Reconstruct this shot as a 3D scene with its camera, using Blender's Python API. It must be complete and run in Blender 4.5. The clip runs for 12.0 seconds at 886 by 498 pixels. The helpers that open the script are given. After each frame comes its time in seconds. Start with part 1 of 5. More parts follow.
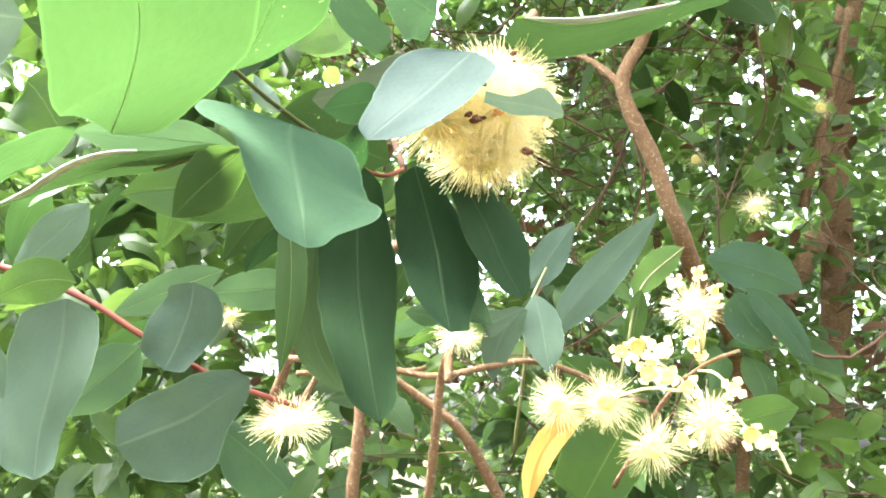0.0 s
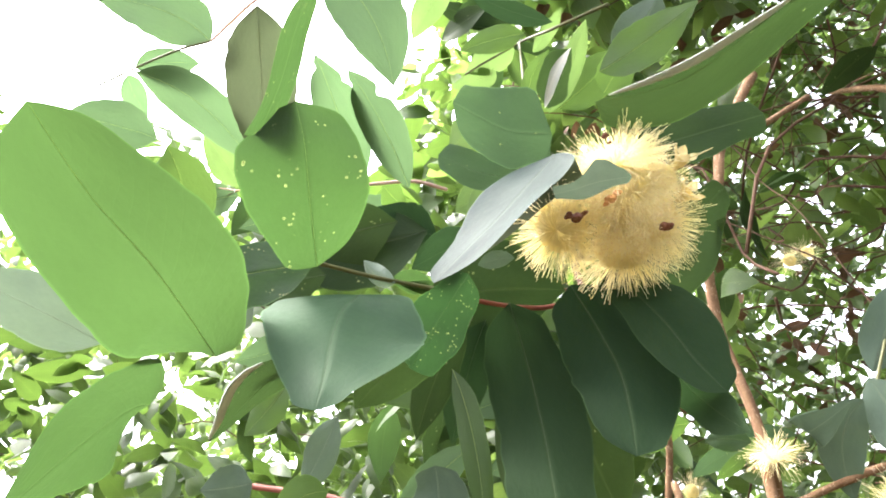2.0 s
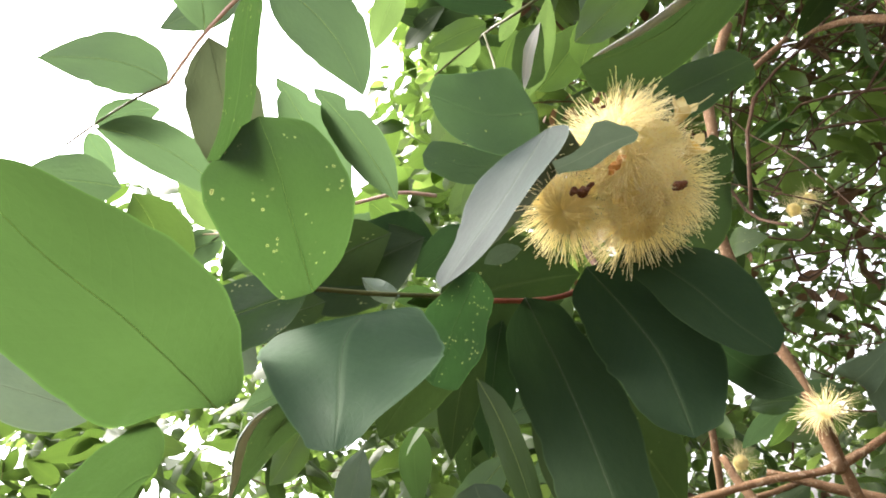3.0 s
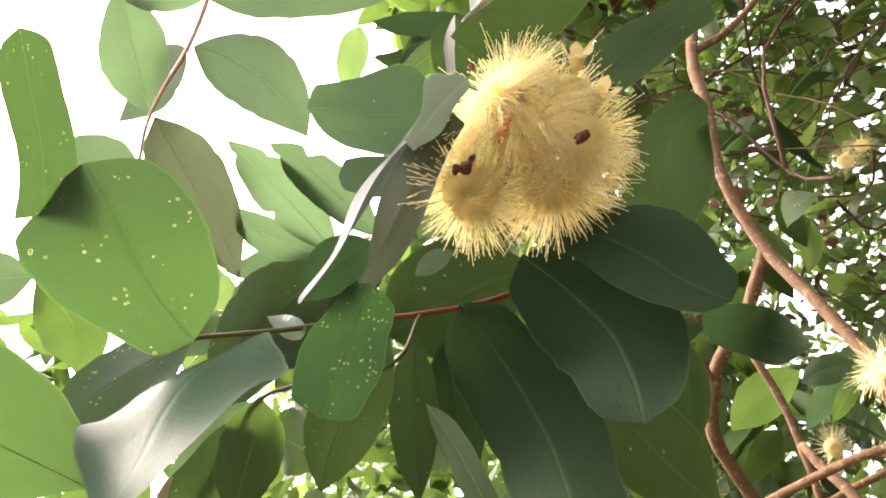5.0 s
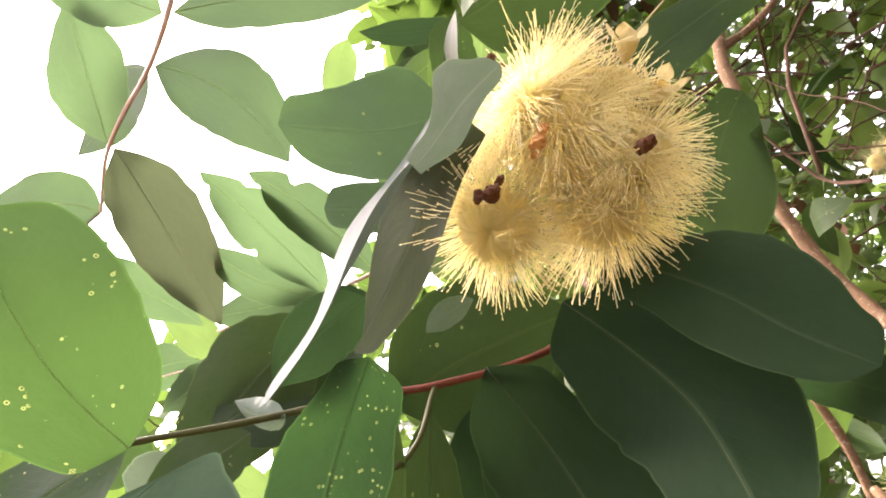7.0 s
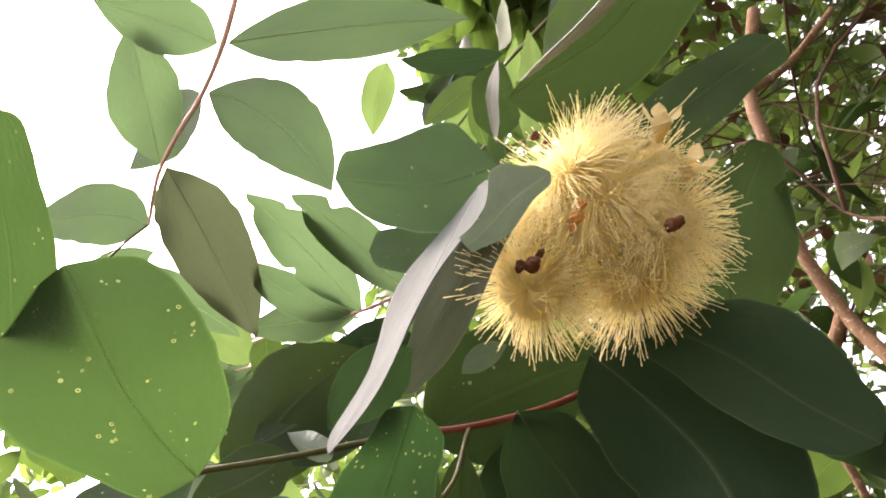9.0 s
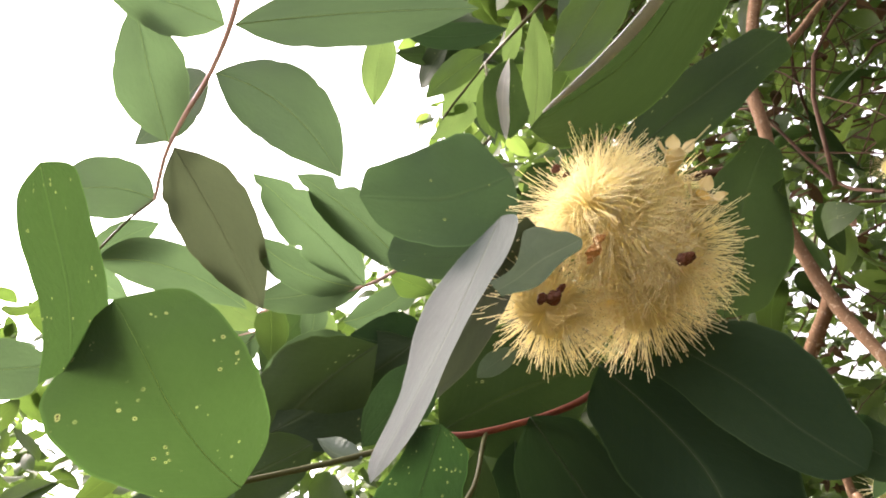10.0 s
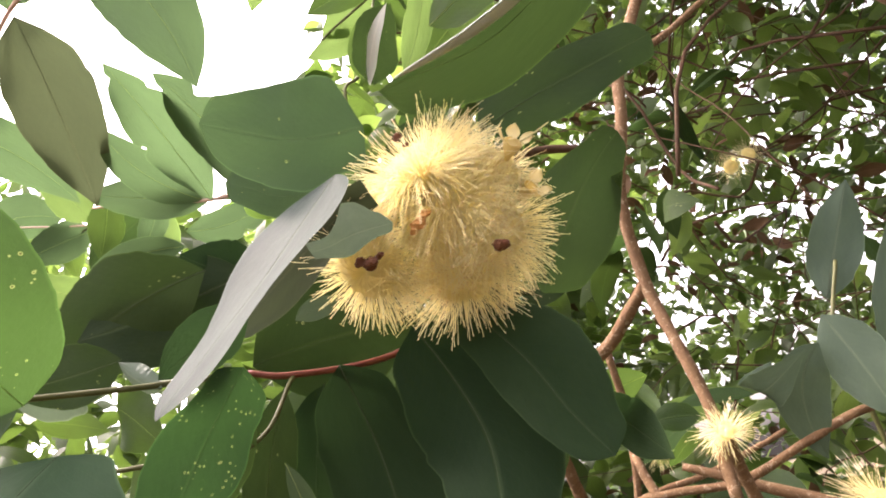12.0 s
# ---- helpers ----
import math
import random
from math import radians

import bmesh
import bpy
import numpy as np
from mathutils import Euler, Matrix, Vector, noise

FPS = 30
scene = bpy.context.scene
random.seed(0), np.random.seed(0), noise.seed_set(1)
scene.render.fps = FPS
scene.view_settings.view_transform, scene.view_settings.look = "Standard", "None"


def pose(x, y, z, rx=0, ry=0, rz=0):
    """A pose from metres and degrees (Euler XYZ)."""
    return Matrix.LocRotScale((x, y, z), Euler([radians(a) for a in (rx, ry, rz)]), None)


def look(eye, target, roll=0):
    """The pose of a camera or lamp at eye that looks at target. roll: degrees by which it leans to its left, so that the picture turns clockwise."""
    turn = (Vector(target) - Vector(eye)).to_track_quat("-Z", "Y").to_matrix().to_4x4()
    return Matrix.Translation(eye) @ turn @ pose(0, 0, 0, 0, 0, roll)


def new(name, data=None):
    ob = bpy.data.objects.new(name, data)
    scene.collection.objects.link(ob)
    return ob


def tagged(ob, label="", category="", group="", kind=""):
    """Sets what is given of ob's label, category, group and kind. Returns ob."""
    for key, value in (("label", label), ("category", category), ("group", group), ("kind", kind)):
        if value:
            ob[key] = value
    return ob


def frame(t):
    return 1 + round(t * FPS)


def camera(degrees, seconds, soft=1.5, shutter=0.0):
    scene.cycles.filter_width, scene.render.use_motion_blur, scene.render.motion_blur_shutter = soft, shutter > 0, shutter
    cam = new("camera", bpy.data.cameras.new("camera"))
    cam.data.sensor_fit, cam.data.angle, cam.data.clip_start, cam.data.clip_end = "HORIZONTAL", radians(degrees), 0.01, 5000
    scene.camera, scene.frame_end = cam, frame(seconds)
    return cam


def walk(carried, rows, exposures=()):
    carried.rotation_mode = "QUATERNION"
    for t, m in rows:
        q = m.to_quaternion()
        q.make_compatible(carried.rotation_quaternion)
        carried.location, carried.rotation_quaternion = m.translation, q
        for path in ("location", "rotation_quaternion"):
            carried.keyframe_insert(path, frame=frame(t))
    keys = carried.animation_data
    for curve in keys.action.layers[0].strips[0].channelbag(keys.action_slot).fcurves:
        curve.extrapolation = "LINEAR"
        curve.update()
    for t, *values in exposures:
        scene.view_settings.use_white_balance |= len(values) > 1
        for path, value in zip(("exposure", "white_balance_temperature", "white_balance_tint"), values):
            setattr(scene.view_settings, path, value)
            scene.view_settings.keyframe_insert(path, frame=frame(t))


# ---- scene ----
cam = camera(62.8, 12.0, soft=1.9)
PATH = [
    (0, (0.025, 0.013, 1.492), (-0.045, 1.96, 1.943), 3.7),
    (0.5, (0.031, 0.008, 1.5), (-0.173, 1.913, 2.074), 1.6),
    (1, (0.08, 0.035, 1.499), (-0.322, 1.878, 2.164), -0.1),
    (1.5, (0.125, 0.06, 1.488), (-0.591, 1.757, 2.268), -3.3),
    (2, (0.15, 0.078, 1.481), (-0.83, 1.581, 2.365), -5.4),
    (2.5, (0.135, 0.087, 1.484), (-0.871, 1.544, 2.415), -11.1),
    (2.7, (0.129, 0.09, 1.491), (-0.81, 1.61, 2.39), -14.2),
    (4.3, (0.153, 0.19, 1.475), (-0.943, 1.414, 2.615), -23.4),
    (4.5, (0.157, 0.195, 1.47), (-0.923, 1.455, 2.586), -24.2),
    (5, (0.158, 0.198, 1.468), (-0.886, 1.507, 2.562), -24.4),
    (5.5, (0.155, 0.211, 1.478), (-0.877, 1.555, 2.54), -26.1),
    (6, (0.145, 0.231, 1.511), (-0.868, 1.599, 2.561), -28.2),
    (6.5, (0.135, 0.239, 1.528), (-0.917, 1.561, 2.599), -27.8),
    (6.7, (0.119, 0.246, 1.525), (-0.902, 1.567, 2.625), -27.9),
    (8.3, (0.117, 0.245, 1.534), (-0.887, 1.516, 2.707), -26.3),
    (8.5, (0.125, 0.234, 1.536), (-0.876, 1.511, 2.705), -25.4),
    (9, (0.14, 0.221, 1.53), (-0.896, 1.483, 2.685), -24.1),
    (9.5, (0.16, 0.206, 1.536), (-0.933, 1.474, 2.629), -23.5),
    (10, (0.161, 0.195, 1.552), (-0.955, 1.507, 2.568), -23.0),
    (10.5, (0.163, 0.202, 1.555), (-0.945, 1.59, 2.475), -22.5),
    (11, (0.181, 0.216, 1.54), (-0.877, 1.661, 2.43), -22.5),
    (11.5, (0.186, 0.209, 1.547), (-0.892, 1.654, 2.413), -21.3),
    (12, (0.184, 0.2, 1.557), (-0.804, 1.78, 2.282), -17.3),
]
EXPOSURE = [(0.0, 2.62, 6100, 8), (0.5, 2.44, 6100, 13), (1.0, 2.33, 6100, 16), (2.0, 1.9, 6300, 18), (2.5, 1.42, 6450, 16), (4.5, 1.09, 6850, 25), (5.0, 1.55, 6950, 27), (5.5, 1.68, 6950, 28), (6.5, 1.65, 6950, 29), (8.5, 1.38, 7000, 31), (9.5, 1.02, 6900, 28), (10.5, 0.97, 6850, 27), (11.5, 1.4, 6950, 28), (12.0, 1.3, 6950, 28)]
walk(cam, [(t, look(eye, target, roll)) for t, eye, target, roll in PATH], EXPOSURE)

# ---- sky and sun ----
SUN_AZ, SUN_EL = -106.0, 60.0  # degrees, azimuth from +y towards +x
world = bpy.data.worlds.new("sky")
scene.world = world
world.use_nodes = True
wn = world.node_tree.nodes
sky = wn.new("ShaderNodeTexSky")
sky.sky_type, sky.sun_disc = "NISHITA", False
sky.sun_elevation, sky.sun_rotation = radians(SUN_EL), radians(SUN_AZ)
sky.air_density, sky.dust_density, sky.ozone_density = 1.0, 7.0, 1.0
wn["Background"].inputs["Strength"].default_value = 0.15
haze = wn.new("ShaderNodeHueSaturation")  # thin bright haze takes most of the blue out
haze.inputs["Saturation"].default_value = 0.33
haze.inputs["Value"].default_value = 3.5
world.node_tree.links.new(sky.outputs[0], haze.inputs["Color"])
world.node_tree.links.new(haze.outputs[0], wn["Background"].inputs["Color"])

sun = new("sun", bpy.data.lights.new("sun", "SUN"))
sun.data.energy, sun.data.angle, sun.data.color = 3.0, radians(9.0), (1.0, 0.94, 0.84)
sun_way = Vector((math.sin(radians(SUN_AZ)) * math.cos(radians(SUN_EL)), math.cos(radians(SUN_AZ)) * math.cos(radians(SUN_EL)), math.sin(radians(SUN_EL))))
sun.matrix_world = look(sun_way * 20, (0, 0, 0))


# ---- materials ----
class Nodes:
    """Short hand for building one node material."""

    def __init__(self, name):
        self.mat = bpy.data.materials.new(name)
        self.mat.use_nodes = True
        self.tree = self.mat.node_tree
        self.tree.nodes.clear()
        self.out = self.tree.nodes.new("ShaderNodeOutputMaterial")

    def add(self, kind, **values):
        node = self.tree.nodes.new(kind)
        for key, value in values.items():
            if key == "op":
                node.operation = value
            elif key == "blend":
                node.data_type, node.blend_type = "RGBA", value
        return node

    def link(self, a, b):
        self.tree.links.new(a, b)

    def put(self, value, socket):
        if isinstance(value, (int, float)):
            socket.default_value = value
        elif isinstance(value, tuple):
            socket.default_value = (*value, 1.0) if len(value) == 3 and socket.type == "RGBA" else value
        else:
            self.link(value, socket)

    def math(self, op, a, b=0.0, c=None):
        node = self.add("ShaderNodeMath", op=op)
        self.put(a, node.inputs[0])
        self.put(b, node.inputs[1])
        if c is not None:
            self.put(c, node.inputs[2])
        return node.outputs[0]

    def mix(self, fac, a, b, blend="MIX"):
        node = self.add("ShaderNodeMix", blend=blend)
        self.put(fac, node.inputs[0])
        self.put(a, node.inputs[6])
        self.put(b, node.inputs[7])
        return node.outputs[2]

    def noise(self, where, scale, detail=3.0, rough=0.55):
        node = self.add("ShaderNodeTexNoise")
        self.link(where, node.inputs["Vector"])
        self.put(float(scale), node.inputs["Scale"])
        self.put(float(detail), node.inputs["Detail"])
        self.put(rough, node.inputs["Roughness"])
        return node.outputs["Fac"]

    def ramp(self, value, a, b):
        node = self.add("ShaderNodeMapRange")
        self.put(value, node.inputs[0])
        self.put(float(a), node.inputs[1])
        self.put(float(b), node.inputs[2])
        return node.outputs[0]


def leaf_material(name, top, through_colour, rough, sheer, spots=0.0, gloss=0.5, island=False):
    """A leathery leaf: veins along the blade, mottling, and light that shines through it."""
    n = Nodes(name)
    uv = n.add("ShaderNodeUVMap").outputs[0]
    split = n.add("ShaderNodeSeparateXYZ")
    n.link(uv, split.inputs[0])
    u, v = split.outputs[0], split.outputs[1]
    side = n.math("ABSOLUTE", n.math("SUBTRACT", u, 0.5))
    rnd = n.add("ShaderNodeNewGeometry").outputs["Random Per Island"] if island else n.add("ShaderNodeObjectInfo").outputs["Random"]
    shift = n.add("ShaderNodeVectorMath", op="ADD")
    n.link(uv, shift.inputs[0])
    comb = n.add("ShaderNodeCombineXYZ")
    n.link(n.math("MULTIPLY", rnd, 37.0), comb.inputs[0])
    n.link(n.math("MULTIPLY", rnd, 91.0), comb.inputs[1])
    n.link(comb.outputs[0], shift.inputs[1])
    place = shift.outputs[0]
    coarse = n.noise(place, 3.0, 3.0)
    fine = n.noise(place, 26.0, 4.0, 0.65)
    # lateral veins run outward and forward from the midrib
    vein_phase = n.math("MULTIPLY", n.math("SUBTRACT", v, n.math("MULTIPLY", side, 0.55)), 17.0)
    wobble = n.math("MULTIPLY", n.math("SUBTRACT", coarse, 0.5), 1.3)
    saw = n.math("PINGPONG", n.math("ADD", vein_phase, wobble), 0.5)
    lateral = n.math("SUBTRACT", 1.0, n.ramp(saw, 0.0, 0.07))
    rib = n.math("SUBTRACT", 1.0, n.ramp(side, 0.006, 0.028))
    vein = n.math("MAXIMUM", rib, n.math("MULTIPLY", lateral, 0.18))
    tone = n.math("ADD", n.math("MULTIPLY", coarse, 0.8), n.math("MULTIPLY", rnd, 0.7))
    darker = tuple(c * 0.62 for c in top)
    lighter = (top[0] * 1.45 + 0.001, top[1] * 1.28, top[2] * 1.1)
    col = n.mix(n.ramp(tone, 0.25, 1.25), darker, lighter)
    col = n.mix(n.math("MULTIPLY", n.ramp(fine, 0.45, 0.85), 0.25), col, darker)
    col = n.mix(n.math("MULTIPLY", vein, 0.55), col, (top[0] * 2.2 + 0.005, top[1] * 1.7 + 0.006, top[2] * 1.6 + 0.001))
    thru = n.mix(n.ramp(tone, 0.2, 1.3), tuple(c * 0.72 for c in through_colour), through_colour)
    thru = n.mix(n.math("MULTIPLY", vein, 0.28), thru, tuple(c * 0.60 for c in through_colour))
    rim = n.math("MULTIPLY", n.ramp(side, 0.480, 0.498), 0.6)  # the thin, paler margin
    col = n.mix(rim, col, (top[0] * 2.4 + 0.005, top[1] * 2.0 + 0.007, top[2] * 1.8))
    thru = n.mix(rim, thru, tuple(min(1.0, c * 1.7) for c in through_colour))
    # brown flecks of wear
    fleck = n.ramp(n.noise(place, 9.0, 5.0, 0.7), 0.70, 0.76)
    col = n.mix(n.math("MULTIPLY", fleck, 0.6), col, (0.12, 0.09, 0.03))
    if spots:
        vor = n.add("ShaderNodeTexVoronoi")
        squash = n.add("ShaderNodeVectorMath", op="MULTIPLY")
        n.link(place, squash.inputs[0])
        squash.inputs[1].default_value = (0.62, 1.0, 1.0)
        n.link(squash.outputs[0], vor.inputs["Vector"])
        vor.inputs["Scale"].default_value = 23.0
        d = vor.outputs["Distance"]
        pick = n.ramp(n.noise(place, 5.0, 2.0), 0.62 - spots, 0.66 - spots)
        ring = n.math("MULTIPLY", pick, n.math("SUBTRACT", 1.0, n.ramp(d, 0.155, 0.205)))
        core = n.math("MULTIPLY", pick, n.math("SUBTRACT", 1.0, n.ramp(d, 0.085, 0.12)))
        col = n.mix(ring, col, (0.24, 0.27, 0.11))
        thru = n.mix(ring, thru, (0.22, 0.25, 0.09))
        col = n.mix(core, col, (0.05, 0.052, 0.018))
        thru = n.mix(core, thru, (0.06, 0.055, 0.016))
    bump = n.add("ShaderNodeBump")
    height = n.math("ADD", n.math("MULTIPLY", vein, -0.4), n.math("MULTIPLY", n.noise(place, 14.0, 3.0), 0.8))
    n.link(height, bump.inputs["Height"])
    bump.inputs["Strength"].default_value = 0.35
    bump.inputs["Distance"].default_value = 0.0012
    skin = n.add("ShaderNodeBsdfPrincipled")
    n.link(col, skin.inputs["Base Color"])
    n.link(n.math("ADD", rough, n.math("MULTIPLY", fine, 0.18)), skin.inputs["Roughness"])
    skin.inputs["Specular IOR Level"].default_value = gloss
    n.link(bump.outputs[0], skin.inputs["Normal"])
    glow = n.add("ShaderNodeBsdfTranslucent")
    n.link(thru, glow.inputs["Color"])
    n.link(bump.outputs[0], glow.inputs["Normal"])
    both = n.add("ShaderNodeMixShader")
    both.inputs[0].default_value = sheer
    n.link(skin.outputs[0], both.inputs[1])
    n.link(glow.outputs[0], both.inputs[2])
    n.link(both.outputs[0], n.out.inputs[0])
    return n.mat


def rough_material(name, a, b, scale, rough=0.8, bump=0.6, depth=0.003, flakes=None):
    """Bark, soil and the like: two colours in noise at two scales, with relief."""
    n = Nodes(name)
    at = n.add("ShaderNodeTexCoord").outputs["Object"]
    big, small = n.noise(at, scale, 4.0, 0.6), n.noise(at, scale * 7, 5.0, 0.7)
    both = n.math("ADD", n.math("MULTIPLY", big, 0.6), n.math("MULTIPLY", small, 0.5))
    col = n.mix(n.ramp(both, 0.35, 0.75), a, b)
    if flakes:
        col = n.mix(n.ramp(n.noise(at, scale * 2.3, 6.0, 0.75), 0.56, 0.62), col, flakes)
    bm = n.add("ShaderNodeBump")
    n.link(both, bm.inputs["Height"])
    bm.inputs["Strength"].default_value, bm.inputs["Distance"].default_value = bump, depth
    skin = n.add("ShaderNodeBsdfPrincipled")
    n.link(col, skin.inputs["Base Color"])
    skin.inputs["Roughness"].default_value = rough
    skin.inputs["Specular IOR Level"].default_value = 0.2
    n.link(bm.outputs[0], skin.inputs["Normal"])
    n.link(skin.outputs[0], n.out.inputs[0])
    return n.mat


def petal_material(name, a, b, sheer, rough=0.55):
    """Soft, thin flower tissue that lets light through."""
    n = Nodes(name)
    at = n.add("ShaderNodeTexCoord").outputs["Object"]
    grain = n.math("ADD", n.math("MULTIPLY", n.noise(at, 90.0, 3.0), 0.6), n.math("MULTIPLY", n.noise(at, 600.0, 2.0), 0.4))
    rnd = n.add("ShaderNodeNewGeometry").outputs["Random Per Island"]
    col = n.mix(n.ramp(n.math("ADD", grain, n.math("MULTIPLY", rnd, 0.5)), 0.4, 1.1), a, b)
    skin = n.add("ShaderNodeBsdfPrincipled")
    n.link(col, skin.inputs["Base Color"])
    skin.inputs["Roughness"].default_value = rough
    skin.inputs["Specular IOR Level"].default_value = 0.25
    glow = n.add("ShaderNodeBsdfTranslucent")
    n.link(col, glow.inputs["Color"])
    both = n.add("ShaderNodeMixShader")
    both.inputs[0].default_value = sheer
    n.link(skin.outputs[0], both.inputs[1])
    n.link(glow.outputs[0], both.inputs[2])
    n.link(both.outputs[0], n.out.inputs[0])
    return n.mat


LEAF_PALE = leaf_material("pale_green_leaf", (0.046, 0.092, 0.040), (0.076, 0.138, 0.054), 0.48, 0.50, gloss=0.25)
LEAF_BROAD = leaf_material("broad_green_leaf", (0.030, 0.066, 0.020), (0.036, 0.076, 0.018), 0.48, 0.46, gloss=0.25)
LEAF_GREY = leaf_material("grey_green_leaf", (0.080, 0.124, 0.092), (0.112, 0.168, 0.100), 0.48, 0.30, gloss=0.35)
LEAF_JADE = leaf_material("shiny_jade_leaf", (0.0304, 0.0646, 0.0376), (0.0641, 0.1271, 0.0551), 0.52, 0.24, gloss=0.06)
LEAF_BRIGHT = leaf_material("young_green_leaf", (0.0744, 0.1464, 0.0384), (0.1352, 0.2252, 0.0587), 0.45, 0.52, gloss=0.25)
LEAF_MID = leaf_material("green_leaf", (0.036, 0.077, 0.020), (0.075, 0.140, 0.025), 0.48, 0.42, gloss=0.22)
# green leaf darkened in its base colour to carry the canopy's shade
LEAF_DARK = leaf_material("shade_darkened_leaf", (0.0131, 0.0293, 0.0135), (0.0241, 0.0565, 0.0169), 0.62, 0.28, gloss=0.04)
LEAF_GLOSS = leaf_material("glossy_green_leaf", (0.0219, 0.0489, 0.0282), (0.0746, 0.1466, 0.0520), 0.42, 0.28, spots=0.001, gloss=0.22)
LEAF_SHEEN = leaf_material("silvery_sheen_leaf", (0.0442, 0.0766, 0.0514), (0.0729, 0.1178, 0.0593), 0.50, 0.20, gloss=0.18)
LEAF_SPOTTED = leaf_material("spotted_green_leaf", (0.028, 0.066, 0.020), (0.034, 0.074, 0.017), 0.46, 0.46, spots=0.08, gloss=0.25)
LEAF_SPOTDARK = leaf_material("spotted_dark_leaf", (0.0202, 0.0535, 0.0184), (0.0270, 0.0729, 0.0180), 0.46, 0.45, spots=0.12, gloss=0.2)
LEAF_OLIVE = leaf_material("olive_green_leaf", (0.023, 0.047, 0.015), (0.027, 0.054, 0.013), 0.54, 0.30, spots=0.001, gloss=0.12)
LEAF_FOLD = leaf_material("dull_silver_leaf", (0.0263, 0.0434, 0.0389), (0.0515, 0.0740, 0.0515), 0.58, 0.16, gloss=0.07)
LEAF_DULL = leaf_material("dull_brownish_leaf", (0.049, 0.068, 0.038), (0.068, 0.092, 0.044), 0.5, 0.28, gloss=0.12)
LEAF_YELLOW = leaf_material("withered_yellow_leaf", (0.4054, 0.2434, 0.0634), (0.5801, 0.3641, 0.0851), 0.5, 0.45)
# pale base colour stands in for bright sky reflected off the upper leaf face
LEAF_SKY_SHEEN = leaf_material("sky_sheen_leaf", (0.4639, 0.5179, 0.4909), (0.4036, 0.4576, 0.4036), 0.5, 0.45)
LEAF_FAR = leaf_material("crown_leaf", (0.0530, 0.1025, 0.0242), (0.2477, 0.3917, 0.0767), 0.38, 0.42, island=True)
LEAF_DRY = leaf_material("withered_brown_leaf", (0.0823, 0.0508, 0.0292), (0.1257, 0.0762, 0.0357), 0.6, 0.25, gloss=0.15, island=True)
# darker copy of crown_leaf: the crown's inner shade is put into its colour
LEAF_FAR_SHADE = leaf_material("shaded_crown_leaf", (0.038, 0.078, 0.019), (0.125, 0.225, 0.036), 0.46, 0.34, island=True)
RIB = petal_material("leaf_rib", (0.015, 0.027, 0.011), (0.028, 0.043, 0.017), 0.15)
RIB_BROWN = petal_material("brown_leaf_rib", (0.17, 0.23, 0.06), (0.25, 0.30, 0.09), 0.60)
BARK = rough_material("brown_bark", (0.080, 0.044, 0.020), (0.185, 0.110, 0.056), 85.0, 0.88, 1.0, 0.004, flakes=(0.28, 0.21, 0.14))
BARK_DARK = rough_material("dark_twig_bark", (0.034, 0.019, 0.011), (0.090, 0.050, 0.028), 60.0, 0.85, 0.6, 0.002)
BARK_PALE = rough_material("pale_twig_bark", (0.15, 0.095, 0.06), (0.33, 0.22, 0.15), 45.0, 0.8, 0.6, 0.002)
STEM_RED = rough_material("red_young_stem", (0.10, 0.026, 0.016), (0.17, 0.055, 0.034), 60.0, 0.6, 0.4, 0.001)
STEM_GREEN = rough_material("green_brown_stem", (0.040, 0.044, 0.014), (0.085, 0.088, 0.030), 60.0, 0.55, 0.4, 0.001)
STEM_PINK = rough_material("pinkish_stem", (0.46, 0.28, 0.24), (0.62, 0.44, 0.38), 60.0, 0.55, 0.4, 0.001)
STAMEN = petal_material("cream_filament", (0.98, 0.90, 0.56), (0.99, 0.95, 0.72), 0.74)
MASS = petal_material("cream_filament_mass", (0.99, 0.88, 0.48), (0.99, 0.92, 0.58), 0.76)
ANTHER = petal_material("anther_tip", (0.80, 0.64, 0.36), (0.90, 0.78, 0.52), 0.35)
CALYX = petal_material("pale_calyx", (0.62, 0.52, 0.22), (0.80, 0.66, 0.34), 0.25)
PETAL = petal_material("cream_petal", (0.70, 0.58, 0.28), (0.80, 0.70, 0.40), 0.40)
CUP_BROWN = petal_material("faded_nectar_cup", (0.030, 0.010, 0.006), (0.13, 0.045, 0.018), 0.05)
PETAL_OLD = petal_material("old_orange_petal", (0.48, 0.25, 0.09), (0.64, 0.38, 0.15), 0.45)
NECTAR = petal_material("yellow_nectar_cup", (0.62, 0.42, 0.10), (0.75, 0.55, 0.18), 0.2)
STEM_PALE = rough_material("pale_green_stalk", (0.36, 0.32, 0.14), (0.52, 0.46, 0.24), 80.0, 0.55, 0.4, 0.001)
SOIL = rough_material("leaf_litter_soil", (0.025, 0.022, 0.012), (0.09, 0.07, 0.035), 6.0, 0.95, 1.0, 0.02, flakes=(0.13, 0.10, 0.045))


# ---- helpers ----
def as_mesh(name, verts, faces, material, uvs=None, smooth=True):
    me = bpy.data.meshes.new(name)
    me.from_pydata([tuple(v) for v in verts], [], faces)
    me.materials.append(material)
    if uvs is not None:
        layer = me.uv_layers.new(name="UVMap")
        index = np.empty(len(me.loops), dtype=np.int32)
        me.loops.foreach_get("vertex_index", index)
        layer.data.foreach_set("uv", np.asarray(uvs, dtype=np.float32)[index].ravel())
    if smooth:
        me.polygons.foreach_set("use_smooth", [True] * len(me.polygons))
    me.update()
    return me


def thing(name, at, label, category, group=""):
    ob = new(name)
    ob.location = at
    ob.empty_display_size = 0.02
    return tagged(ob, label, category, group)


def origin(ob):
    p = Vector(ob.location)
    while ob.parent:
        ob = ob.parent
        p += Vector(ob.location)
    return p


